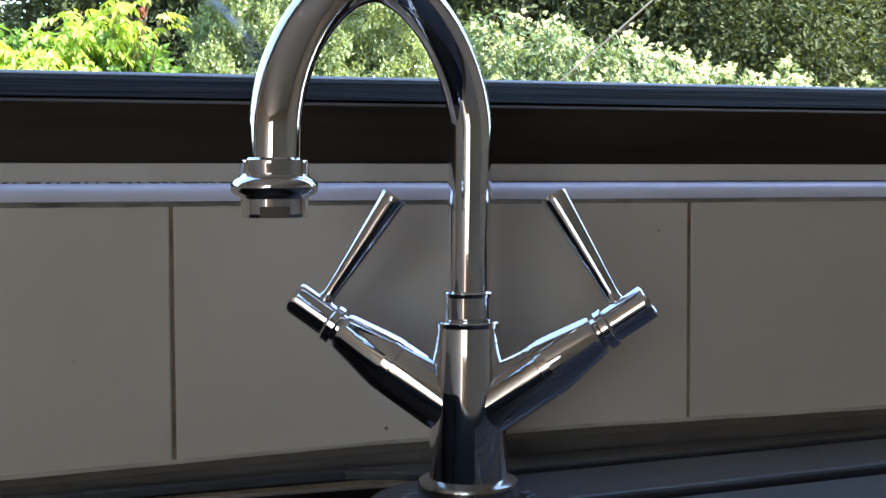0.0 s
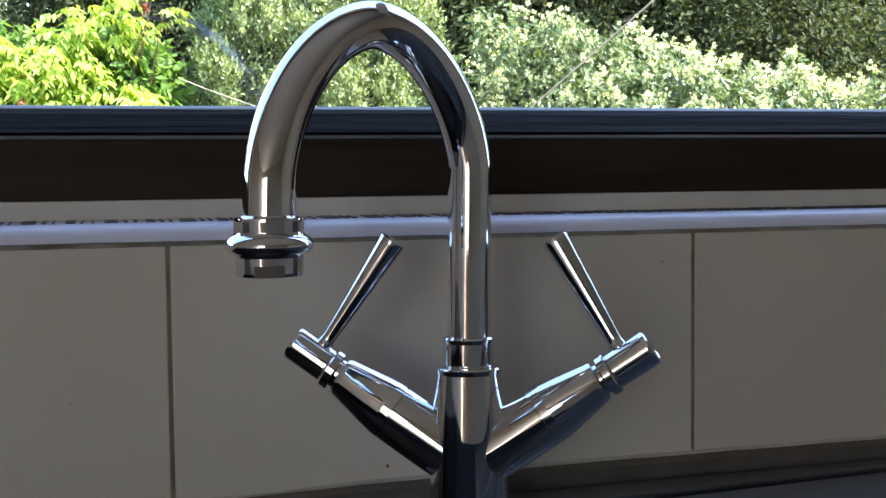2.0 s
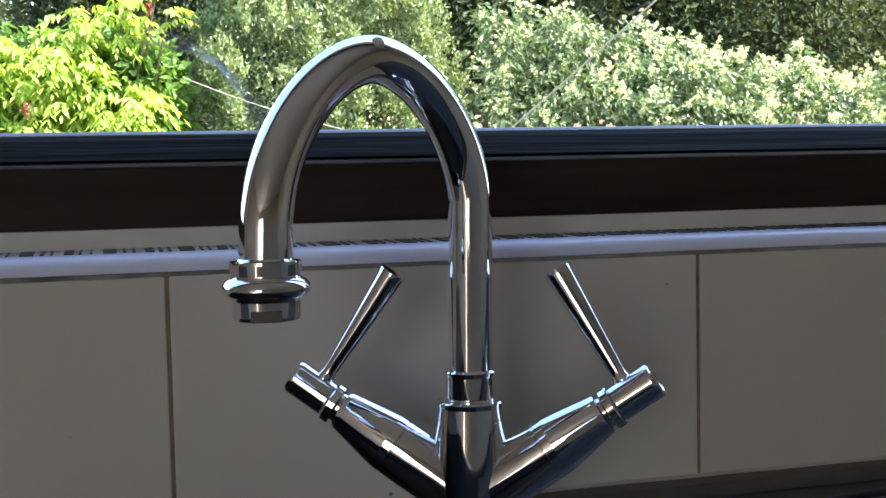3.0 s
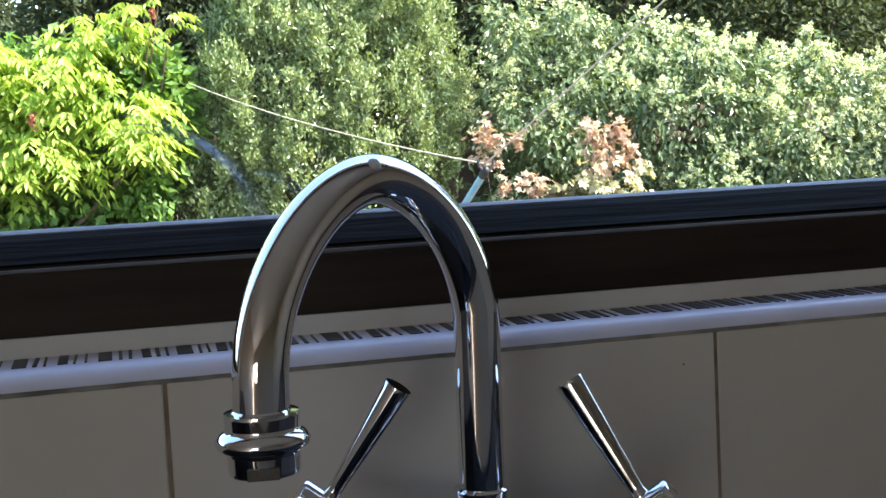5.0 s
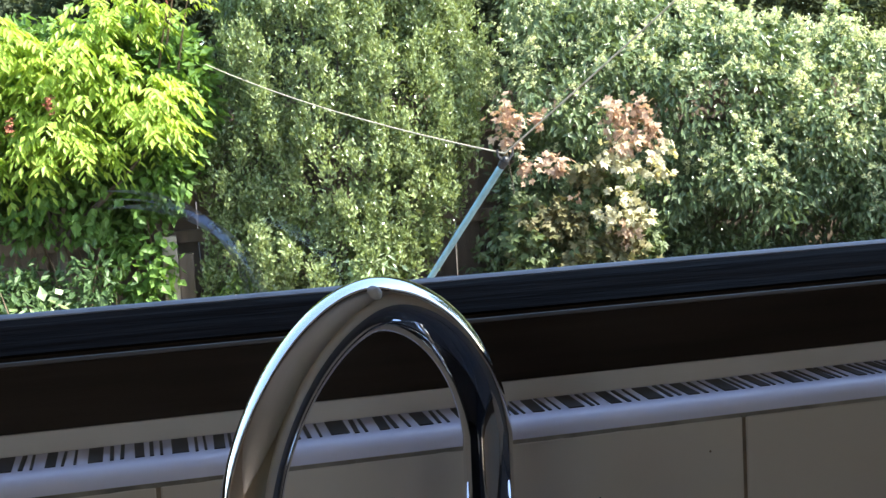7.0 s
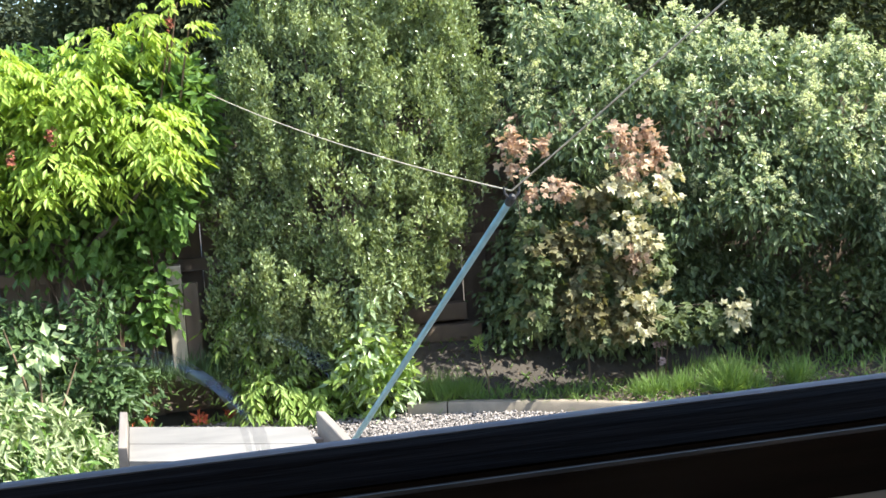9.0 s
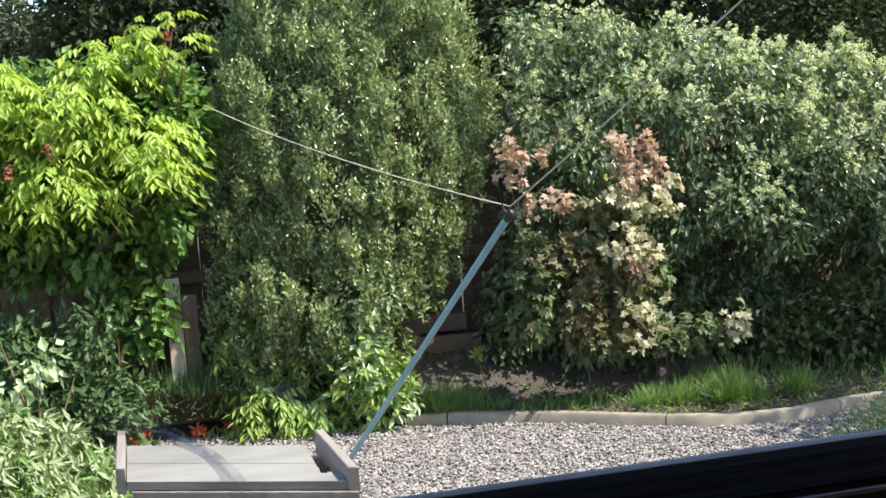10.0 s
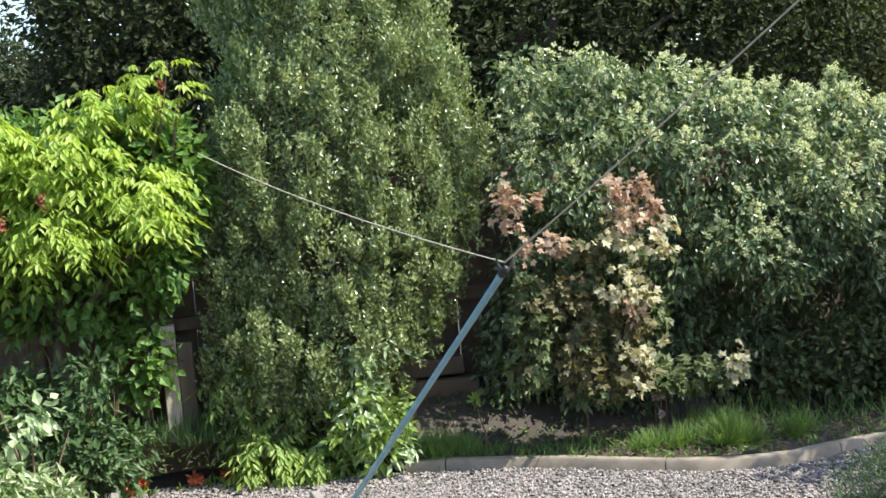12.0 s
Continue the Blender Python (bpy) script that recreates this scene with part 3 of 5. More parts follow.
# base units under the sink close the view downwards
structure("worktop", box(-2.1, -0.60, -0.9, -0.78, -0.002, -0.002, 0.004), SINK, "dark worktop beside the sink")
structure("worktop", box(0.67, -0.60, -0.9, 2.5, -0.002, -0.002, 0.004), SINK, "dark worktop beside the sink")

# ---------------------------------------------------------------- tap
TAP = Vector((0.0, -0.129, 0.0))
tap = thing(empty("mixer_tap", TAP), "chrome swan-neck mixer tap with two lever handles on the sink", "tap")
part("base_flange", lathe([(0, 0.0), (0.0272, 0.0), (0.0282, 0.0012), (0.0282, 0.0100), (0.0276, 0.0116), (0.0258, 0.0126), (0.0232, 0.0130), (0.0215, 0.0140), (0, 0.0140)]), CHROME_DULL, tap, "", 35)
body = [(0, 0.0), (0.0220, 0.0), (0.0218, 0.0135), (0.0215, 0.030), (0.0211, 0.040), (0.0202, 0.062), (0.0189, 0.085), (0.0181, 0.0975), (0.0184, 0.0982), (0.0184, 0.0998), (0.0178, 0.1006), (0.0148, 0.1010), (0, 0.1010)]
HA = radians(-25)
U = Vector((math.cos(HA), math.sin(HA), 0))
part("body", lathe(body), CHROME, tap, "", 35)
part("swivel_collar", lathe([(0.0, 0.1008), (0.0134, 0.1008), (0.0138, 0.1018), (0.0138, 0.1140), (0.0143, 0.1148), (0.0143, 0.1160), (0.0136, 0.1168), (0.0116, 0.1172), (0, 0.1172)]), CHROME, tap, "", 35)
EL = radians(34)
for s in (-1, 1):
    d = (U * s * math.cos(EL) + Vector((0, 0, math.sin(EL)))).normalized()
    o = Vector((0, 0, 0.0460))
    # distances along the arm from the tap's axis
    arm = [(0.0, 0.004), (0.0168, 0.004), (0.0168, 0.040), (0.0167, 0.0500), (0.0163, 0.0503), (0.0163, 0.0507), (0.0168, 0.0511), (0.0166, 0.056), (0.0154, 0.064), (0.0117, 0.0845), (0.0110, 0.0862), (0.0098, 0.0868), (0, 0.0868)]
    part("valve_arm", lathe(arm, axis=(o, o + d)), CHROME, tap, "", 30)
    ring = [(0.0, 0.0866), (0.0088, 0.0866), (0.0088, 0.0884), (0.0110, 0.0888), (0.0116, 0.0896), (0.0116, 0.0934), (0.0110, 0.0942), (0.0092, 0.0946), (0.0, 0.0946)]
    handle = part("handle", lathe(ring, axis=(o, o + d)), CHROME, tap, "", 30)
    barrel = [(0.0, 0.0944), (0.0092, 0.0944), (0.0099, 0.0952), (0.0100, 0.1172), (0.0096, 0.1186), (0.0086, 0.1192), (0.0080, 0.1188), (0, 0.1186)]
    part("barrel", lathe(barrel, axis=(o, o + d)), CHROME, handle, "", 30)
    foot = o + d * 0.1035
    tip = Vector((-0.0360, 0.0215, 0.1690)) if s < 0 else Vector((0.0470, -0.0090, 0.1690))
    ln = (tip - foot).length
    lever = [(0, 0.0), (0.0052, 0.0), (0.0050, 0.0095), (0.0041, 0.0125), (0.0041, 0.0150), (0.0077, ln - 0.0006), (0.0075, ln), (0, ln)]
    part("lever", lathe(lever, 40, axis=(foot, tip)), CHROME, handle, "tapered chrome lever", 30)

# the neck rises a little off the collar's axis and bows towards the window
out = Vector((-0.1185, -0.0910, 0.0))
reach = Vector((-0.1199, -0.0911, 0.0))
bow = Vector((-0.605, 0.796, 0.0)) * 0.0057
pts = [Vector((0.0006, 0, 0.110)), Vector((0.0010, 0, 0.145)), Vector((0.0016, 0, 0.180))]
for i in range(61):
    a = math.pi * i / 60
    c, sn_ = math.copysign(abs(math.cos(a)) ** 1.126, math.cos(a)), abs(math.sin(a)) ** 1.126
    u = (1 - c) / 2 - 0.0313 * sn_
    pts.append(Vector((0.0020, 0, 0.2075 - 0.0064 * u + 0.0748 * sn_)) + reach * u + bow * sn_)
pts.append(out + Vector((0, 0, 0.184)))
for _ in range(10):
    pts[4:-3] = [(a + b * 2 + c) / 4 for a, b, c in zip(pts[3:-4], pts[4:-3], pts[5:-2])]
NECK = 0.0119
part("spout", tube(pts, NECK, 48), CHROME, tap, "curved chrome swan-neck spout", 40)
nz = [(0.0, 0.1870), (0.0118, 0.1874), (0.0126, 0.1866), (0.0156, 0.1862), (0.0158, 0.1850), (0.0155, 0.1800), (0.0160, 0.1788), (0.0178, 0.1778), (0.0193, 0.1762), (0.0199, 0.1742), (0.0193, 0.1722),
      (0.0176, 0.1708), (0.0158, 0.1700), (0.0152, 0.1690), (0.0150, 0.1620), (0.0146, 0.1606), (0.0128, 0.1604), (0.0126, 0.1630), (0, 0.1630)]
bm = lathe(nz)
bm.transform(Matrix.Translation(out))
aer = part("nozzle", bm, CHROME, tap, "turned chrome nozzle with ring", 35)
front = (Vector((-0.194, -0.771, 0)) - TAP - out).to_2d().normalized()
bm = box(-0.0066, -0.0010, 0.1606, 0.0066, 0.0010, 0.1655, 0.0003)
bm.transform(Matrix.Translation(out + Vector((front.x, front.y, 0)) * 0.0146) @ Matrix.Rotation(math.atan2(front.y, front.x) - math.pi / 2, 4, "Z"))
part("spanner_flat", bm, mat("dull_brown_metal", (0.10, 0.085, 0.075), 0.5, 0.4, 0.3, 200), aer, "dull recessed flat on the nozzle")
bm = lathe([(0, -0.004), (0.0036, -0.0025), (0.0039, 0.0012), (0.0027, 0.0036), (0.0010, 0.0044), (0, 0.0044)], 14)
crest = min(pts[3:], key=lambda q: abs(q.x + 0.0555) + (1 if q.z < 0.25 else 0))
bm.transform(Matrix.Translation(crest + Vector((-0.15, -0.88, 0.45)).normalized() * (NECK + 0.0004)) @ Matrix.Rotation(1.05, 4, "X"))
part("grub_screw", bm, mat("grey_crust", (0.46, 0.45, 0.44), 0.5, 0.2, 0.3, 300, 0.4, 600), tap, "small grey bump on the crest of the spout", 50)

# ---------------------------------------------------------------- garden ground
G = -0.85
g = bmesh.new()
bmesh.ops.create_grid(g, x_segments=120, y_segments=120, size=90)
for v in g.verts:
    v.co.y += 40
    v.co.z = G - 0.012
ground = structure("ground", g, SOIL, "dark garden soil")
gravel = structure("gravel_bed", slab_poly([(-3.0, 0.31), (7.0, 0.31), (7.0, 2.6), (4.2, 3.73), (3.4, 4.0), (2.88, 4.06), (2.65, 4.04), (2.39, 3.99), (2.04, 4.07), (1.54, 4.43), (1.07, 4.66), (0.9, 4.76), (0.45, 4.95), (-0.35, 5.10), (-3.0, 5.3)], G - 0.05, G - 0.004, 0), GRAVEL_BED, "bed of pale gravel")

# kerb: low curved concrete edging in lengths
line = [(0.895, 4.712), (1.07, 4.636), (1.315, 4.538), (1.535, 4.408), (1.735, 4.246), (2.036, 4.048), (2.212, 3.987), (2.377, 3.957), (2.50, 3.970), (2.65, 4.015), (2.876, 4.032), (3.4, 3.98), (4.2, 3.7)]


def kerb_y(x):
    """The kerb's front edge, rounded off between the turning points."""
    xs, ys = [p[0] for p in line], [p[1] for p in line]
    return sum(float(np.interp(x + k, xs, ys)) for k in (-0.08, -0.04, 0.0, 0.04, 0.08)) / 5


def kerb_run(x0, x1, n):
    bm = bmesh.new()
    rows = []
    for i in range(n + 1):
        x = x0 + (x1 - x0) * i / n
        p = Vector((x, kerb_y(x), 0))
        d = Vector((0.02, kerb_y(x + 0.01) - kerb_y(x - 0.01), 0)).normalized()
        nn = Vector((-d.y, d.x, 0))
        w = 0.003 * noise.noise(Vector((x * 9, 2, 0)))
        zt = G + 0.046 + 0.003 * noise.noise(Vector((x * 5, 0, 1)))
        rows.append([bm.verts.new(p + nn * (k + w) + Vector((0, 0, z))) for k, z in ((0, G - 0.06), (0.003, zt - 0.012), (0.012, zt - 0.001), (0.050, zt), (0.062, zt - 0.010), (0.066, G - 0.06))])
    for a, b in zip(rows, rows[1:]):
        for k in range(6):
            bm.faces.new((a[k], a[(k + 1) % 6], b[(k + 1) % 6], b[k]))
    bm.faces.new(rows[0][::-1])
    bm.faces.new(rows[-1])
    bmesh.ops.recalc_face_normals(bm, faces=bm.faces[:])
    return bm


kerb = tagged(empty("kerb", (0, 0, 0)), "low weathered concrete edging along the gravel", "kerb", "", "structure")
for x0, x1, n in ((0.895, 1.062, 6), (1.068, 1.90, 24), (1.904, 2.655, 22), (2.659, 3.40, 16), (3.404, 4.2, 12)):
    part("edging_stone", kerb_run(x0, x1, n), KERB, kerb, "", 40)

# planted bed behind the kerb: level at first, then a bank that climbs to the fence
def bed_front(x):
    return np.interp(x, [-2.5, -0.35, 0.45, 0.9, 1.06, 1.52, 2.04, 2.39, 2.65, 3.35, 4.2, 5.5], [5.2, 5.06, 4.95, 4.79, 4.70, 4.48, 4.11, 4.02, 4.08, 4.06, 3.76, 3.5])


def bed_z(x, y):
    k = np.clip((y - 4.74) / 0.42, 0, 1)
    return G + 0.040 + 0.25 * k * k * (3 - 2 * k)


bed = bmesh.new()
bmesh.ops.create_grid(bed, x_segments=80, y_segments=44, size=1)
for v in bed.verts:
    u, w = (v.co.x + 1) / 2, (v.co.y + 1) / 2
    X = -2.5 + 8.0 * u
    fy = bed_front(X)
    Y = fy + (7.5 - fy) * w ** 2.2
    v.co = Vector((X, Y, bed_z(X, Y) - 0.004 + 0.016 * noise.noise(Vector((X * 4, Y * 6, 0)))))
structure("planted_bed", bed, SOIL, "dark soil of the planted bed", 60)

# ---------------------------------------------------------------- fence
fence = thing(empty("fence", (0, 5.22, G)), "brown wooden board fence half hidden behind shrubs", "fence")
board_me = bpy.data.meshes.new("board")
bb = box(-0.060, 0.0, 0.0, 0.060, 0.014, 1.32, 0.003, seg=1)
bb.to_mesh(board_me)
bb.free()
board_me.materials.append(FENCE_WOOD)
for i in range(62):
    b = new("board", board_me)
    b.parent = fence
    b.matrix_basis = pose(-2.3 + i * 0.115, (i % 2) * 0.018 + random.uniform(-0.001, 0.001), random.uniform(0, 0.02), random.uniform(-0.5, 0.5), random.uniform(-0.7, 0.7), 0)
for z in (0.16, 0.72, 1.16):
    part("rail", box(-2.4, -0.042, z - 0.03, 4.9, -0.006, z + 0.03, 0.003), FENCE_WOOD, fence)
post = thing(empty("fence_post", (-0.048, 5.02, -0.64)), "weathered grey wooden post beside the fence", "fence post")
part("post", box(-0.068, -0.02, 0.0, 0.0, 0.05, 0.53, 0.004), POST_WOOD, post, "", 0)
part("post_board", box(0.003, 0.022, 0.0, 0.072, 0.060, 0.44, 0.003), FENCE_WOOD, post, "dark brown board fixed to the post")

# old timbers that hold the bank in front of the fence
for x0, x1, z0, tilt in ((0.74, 1.36, -0.60, 1.0), (0.80, 1.30, -0.505, -0.8)):
    bm = box(-(x1 - x0) / 2, -0.045, 0.0, (x1 - x0) / 2, 0.045, 0.085, 0.008)
    for v in bm.verts:
        v.co += Vector((0, 1, 1)) * 0.005 * noise.noise(v.co * 9 + Vector((x0 * 7, 0, 0)))
    log = part("timber_sleeper", bm, FENCE_WOOD, None, "", 40, pose((x0 + x1) / 2, 5.10 + 0.03 * (z0 + 0.60) / 0.1, z0, 0, tilt, 0))
    thing(log, "weathered grey-brown timber lying along the soil bank", "timber", "bank timbers")

# ---------------------------------------------------------------- gravel stones
def stones(n, x0, x1, y0, y1, smin, smax, keep):
    px = RNG.uniform(x0, x1, n)
    py = RNG.uniform(y0, y1, n)
    ok = keep(px, py)
    px, py = px[ok], py[ok]
    n = len(px)
    base = np.array([[1, 0, 0], [-1, 0, 0], [0, 1, 0], [0, -1, 0], [0, 0, 1], [0, 0, -1]], float)
    tri = np.array([[0, 2, 4], [2, 1, 4], [1, 3, 4], [3, 0, 4], [2, 0, 5], [1, 2, 5], [3, 1, 5], [0, 3, 5]])
    s = RNG.uniform(smin, smax, size=(n, 1, 1)) * RNG.uniform(0.6, 1.25, size=(n, 6, 1))
    a = RNG.uniform(0, 6.28, n)
    rot = np.zeros((n, 3, 3))
    rot[:, 0, 0], rot[:, 0, 1], rot[:, 1, 0], rot[:, 1, 1], rot[:, 2, 2] = np.cos(a), -np.sin(a), np.sin(a), np.cos(a), 1
    tilt = RNG.uniform(-0.5, 0.5, n)
    rt = np.zeros((n, 3, 3))
    rt[:, 0, 0], rt[:, 1, 1], rt[:, 1, 2], rt[:, 2, 1], rt[:, 2, 2] = 1, np.cos(tilt), -np.sin(tilt), np.sin(tilt), np.cos(tilt)
    v = base[None] * s * np.array([1.0, 0.75, 0.6])
    v = np.einsum("nij,nkj->nki", np.einsum("nij,njk->nik", rot, rt), v)
    v += np.stack([px, py, G + RNG.uniform(-0.004, 0.006, n)], 1)[:, None, :]
    f = (np.arange(n)[:, None, None] * 6 + tri[None]).reshape(-1, 3)
    return v.reshape(-1, 3), f


LX = [p[0] for p in line]
LY = [p[1] for p in line]


def on_gravel(px, py):
    edge = np.interp(px, [-3, -0.35, 0.45] + LX, [5.15, 5.06, 4.92] + LY) - 0.01
    return py < edge


v, f = stones(64000, -0.6, 3.4, 2.9, 5.1, 0.0060, 0.0128, on_gravel)
gs = mesh_from("gravel", v, f, STONE)
thing(gs, "pale pinkish-grey loose gravel spread over the yard", "gravel", "", "stuff")

# ---------------------------------------------------------------- low garden table with raised side boards
step = thing(empty("garden_table", (0, 2.39, G)), "weathered pale wooden garden table with raised side boards", "garden table")
EDGE = ((-0.252, 0.310), (0.252, 0.040))
FRONT = ((-0.246, -0.060), (0.274, -0.318))
TOPZ = 0.542


def along_side(u, w):
    """A point of the table top: u across from one board to the other, w from the back edge to the front."""
    a = Vector(EDGE[0]).lerp(Vector(EDGE[1]), u)
    c = Vector(FRONT[0]).lerp(Vector(FRONT[1]), u)
    return tuple(a.lerp(c, w))


CUTS = (0.0, 0.263, 0.526, 0.790, 1.0)
for i in range(4):
    w0, w1 = CUTS[i] + 0.0005, CUTS[i + 1] - 0.0015
    # the loose boards stop short of the far side board; the front one runs right across
    u0, u1 = (0.886 - 0.028 * w0, 0.886 - 0.028 * w1) if i < 3 else (0.990, 0.990)
    z = TOPZ + (0.0, 0.0006, -0.0004, 0.0002)[i]
    part("plank", slab_poly([along_side(0, w1), along_side(u1, w1), along_side(u0, w0), along_side(0, w0)], z - 0.020, z, 0.0007), PALE_PLANK, step)
part("gap_floor", slab_poly([along_side(0.80, 0.84), along_side(0.948, 0.84), along_side(0.948, 0.0), along_side(0.80, 0.0)], TOPZ - 0.075, TOPZ - 0.062, 0.0), FENCE_WOOD, step, "dark floor board under the open gap")
part("front_rail", slab_poly([along_side(0.02, 1.012), along_side(0.99, 1.012), along_side(0.99, 0.93), along_side(0.02, 0.93)], TOPZ - 0.050, TOPZ - 0.023, 0.003), OLD_WOOD, step)
part("back_rail", slab_poly([along_side(0.02, 0.10), along_side(0.98, 0.10), along_side(0.98, 0.03), along_side(0.02, 0.03)], TOPZ - 0.050, TOPZ - 0.023, 0.003), OLD_WOOD, step)
for u0, u1 in ((-0.046, -0.004), (0.950, 0.996)):
    part("side_board", slab_poly([along_side(u0, 1.0), along_side(u1, 1.0), along_side(u1, -0.10), along_side(u0, -0.10)], TOPZ - 0.030, TOPZ + 0.034, 0.004), OLD_WOOD, step)
for u, w in ((0.47, 0.78), (0.60, 0.74), (0.47, 0.25), (0.60, 0.22)):
    x, y = along_side(u, w)
    part("leg", box(x - 0.024, y - 0.024, 0.0, x + 0.024, y + 0.024, TOPZ - 0.024, 0.003), OLD_WOOD, step)
for u in (0.47, 0.60):
    (x, y), (x2, y2) = along_side(u, 0.78), along_side(u, 0.24)
    part("stretcher", slab_poly([(x - 0.014, y), (x + 0.014, y), (x2 + 0.014, y2), (x2 - 0.014, y2)], 0.16, 0.20, 0.003), OLD_WOOD, step)

# dry leaves caught in the gap
n = 26
gp = np.array([(*along_side(0.915 + RNG.uniform(-0.03, 0.025), RNG.uniform(0.05, 0.72)), TOPZ - 0.058 + RNG.uniform(0, 0.03)) for _ in range(n)]) + np.array([0, 2.39, G])
v, f = leaves(gp, RNG.normal(size=(n, 3)) * np.array([1, 1, 0.5]), np.array([[0, -0.4, 1.0]]) + RNG.normal(size=(n, 3)) * 0.5, RNG.uniform(0.02, 0.04, n), RNG.uniform(0.012, 0.02, n))
thing(mesh_from("dry_leaves", v, f, L_LITTER), "dry brown leaves caught in the gap of the table", "leaf litter", "", "stuff")

# ---------------------------------------------------------------- clothes prop and line
TOP, FOOT = Vector((0.798, 2.511, 0.235)), Vector((0.547, 4.225, G + 0.004))
prop = thing(empty("clothes_prop", FOOT), "leaning blue metal pole on the gravel, holding up the washing line", "clothes prop")
d = TOP - FOOT
ln = d.length
part("pole", lathe([(0, 0.02), (0.0112, 0.02), (0.0112, ln * 0.52), (0.0100, ln * 0.53), (0.0100, ln - 0.02), (0, ln - 0.02)], 20, axis=((0, 0, 0), d)), BLUE_POLE, prop, "", 40)
part("foot_cap", lathe([(0, 0.0), (0.012, 0.0), (0.0138, 0.006), (0.0132, 0.035), (0, 0.035)], 20, axis=((0, 0, 0), d)), BLACK_RUBBER, prop, "black rubber foot", 40)
part("head", lathe([(0, ln - 0.03), (0.0118, ln - 0.03), (0.0126, ln - 0.01), (0.010, ln + 0.004), (0.004, ln + 0.010), (0, ln + 0.010)], 20, axis=((0, 0, 0), d)), BLACK_RUBBER, prop, "black plastic head", 40)
for s in (-1, 1):
    a = d + Vector((0.010 * s, 0, 0))
    part("prong", tube([a, a + Vector((0.010 * s, 0, 0.012)), a + Vector((0.012 * s, 0, 0.03))], [0.004, 0.004, 0.003], 10), BLACK_RUBBER, prop)


def cord(a, b, sag, n=16):
    pts = []
    for i in range(n + 1):
        u = i / n
        p = Vector(a).lerp(Vector(b), u)
        p.z -= sag * 4 * u * (1 - u)
        pts.append(p)
    return pts


KN = TOP + Vector((0, 0, 0.018))
wl = thing(empty("washing_line", KN), "thin pale washing line held up by the blue prop", "washing line")
part("cord", tube([p - KN for p in cord(KN, (0.120, 4.60, 0.640), 0.030)], 0.0019, 8), ROPE, wl, "", 60)
part("cord", tube([p - KN for p in cord(KN, (1.62, 1.05, 1.30), 0.015)], 0.0023, 8), ROPE, wl, "", 60)

# ---------------------------------------------------------------- shrubs and trees
# bright sumac-like tree over the fence
t1 = thing(empty("sumac_tree", (-0.55, 4.95, G)), "bright yellow-green tree with long feathery leaves", "tree")


def at(parent, blobs):
    o = parent.location
    return [((c[0] - o.x, c[1] - o.y, c[2] - o.z), r) for c, r in blobs]


rb = random.Random(11)
cl = [((-0.12, 4.72, 0.88), (0.05, 0.06, 0.08)), ((-0.05, 4.72, 0.97), (0.03, 0.03, 0.04)), ((-0.20, 4.72, 0.84), (0.06, 0.06, 0.08)), ((-0.34, 4.72, 0.84), (0.10, 0.08, 0.08))]
for i in range(52):
    u = rb.random()
    bx = -1.10 + 1.02 * u
    hi = 0.66 + 0.14 * math.sin(u * 4.2) + 0.06 * u
    bz = rb.uniform(0.22, hi)
    cl.append(((bx + 0.05 * (bz - 0.4), rb.uniform(4.58, 4.85), bz), (rb.uniform(0.06, 0.13), rb.uniform(0.06, 0.12), rb.uniform(0.035, 0.075))))
sb1 = at(t1, cl)
limbs(t1, (0, 0, 0), [(0.35, -0.25, 1.45), (0.05, -0.2, 1.5), (-0.35, -0.2, 1.4), (0.45, -0.25, 1.2), (-0.1, -0.3, 1.25)], 0.03, BARK, (0, 0, 0.75))
pinnate("crown", L_SUMAC, t1, sb1, 1150, 5, 0.115, 0.054, 0.0195, sag=0.65)
for sx, sz in ((-0.10, 0.99), (0.03, 1.03), (0.07, 0.92), (-0.02, 0.88), (-0.26, 0.94)):
    tagged(pinnate("shoot", L_SUMAC, t1, at(t1, [((sx, 4.70, sz), (0.035, 0.035, 0.04))]), 5, 5, 0.08, 0.040, 0.014), kind="stuff")
    part("twig", tube([Vector((sx, 4.70, sz)) - t1.location, Vector((sx - 0.03, 4.74, sz - 0.14)) - t1.location, Vector((sx - 0.06, 4.78, sz - 0.30)) - t1.location], [0.003, 0.004, 0.006], 6), TWIG, t1)
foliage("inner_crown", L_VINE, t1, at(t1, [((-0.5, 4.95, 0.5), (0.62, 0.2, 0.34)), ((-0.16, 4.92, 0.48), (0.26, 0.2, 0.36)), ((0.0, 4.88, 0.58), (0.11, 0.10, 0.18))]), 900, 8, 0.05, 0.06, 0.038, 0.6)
for sx, sy, sz in ((-0.508, 4.450, 0.503), (-0.667, 4.450, 0.413), (-0.011, 4.640, 0.942)):
    k = np.array([sx, sy, sz]) - np.array(t1.location)
    v, f = leaves(RNG.normal(size=(46, 3)) * np.array([0.008, 0.008, 0.016]) + k, RNG.normal(size=(46, 3)), RNG.normal(size=(46, 3)), 0.017, 0.010)
    mesh_from("seed_head", v, f, RUST, t1, "rusty red seed head")

# climber hanging on the fence below it
t2 = thing(empty("climbing_vine", (-0.35, 5.12, G)), "green climbing vine with bare brown stems on the fence", "climber")
foliage("crown", L_VINE, t2, at(t2, [((-0.75, 5.02, 0.20), (0.45, 0.12, 0.20)), ((-0.24, 5.04, 0.20), (0.18, 0.08, 0.22)), ((-0.22, 4.98, -0.25), (0.11, 0.10, 0.14)), ((-0.06, 5.0, 0.26), (0.10, 0.08, 0.10)), ((-0.5, 4.9, 0.12), (0.5, 0.12, 0.16)), ((-0.20, 4.94, -0.20), (0.09, 0.06, 0.14))]), 520, 6, 0.05, 0.06, 0.042, 0.7, 0.1)
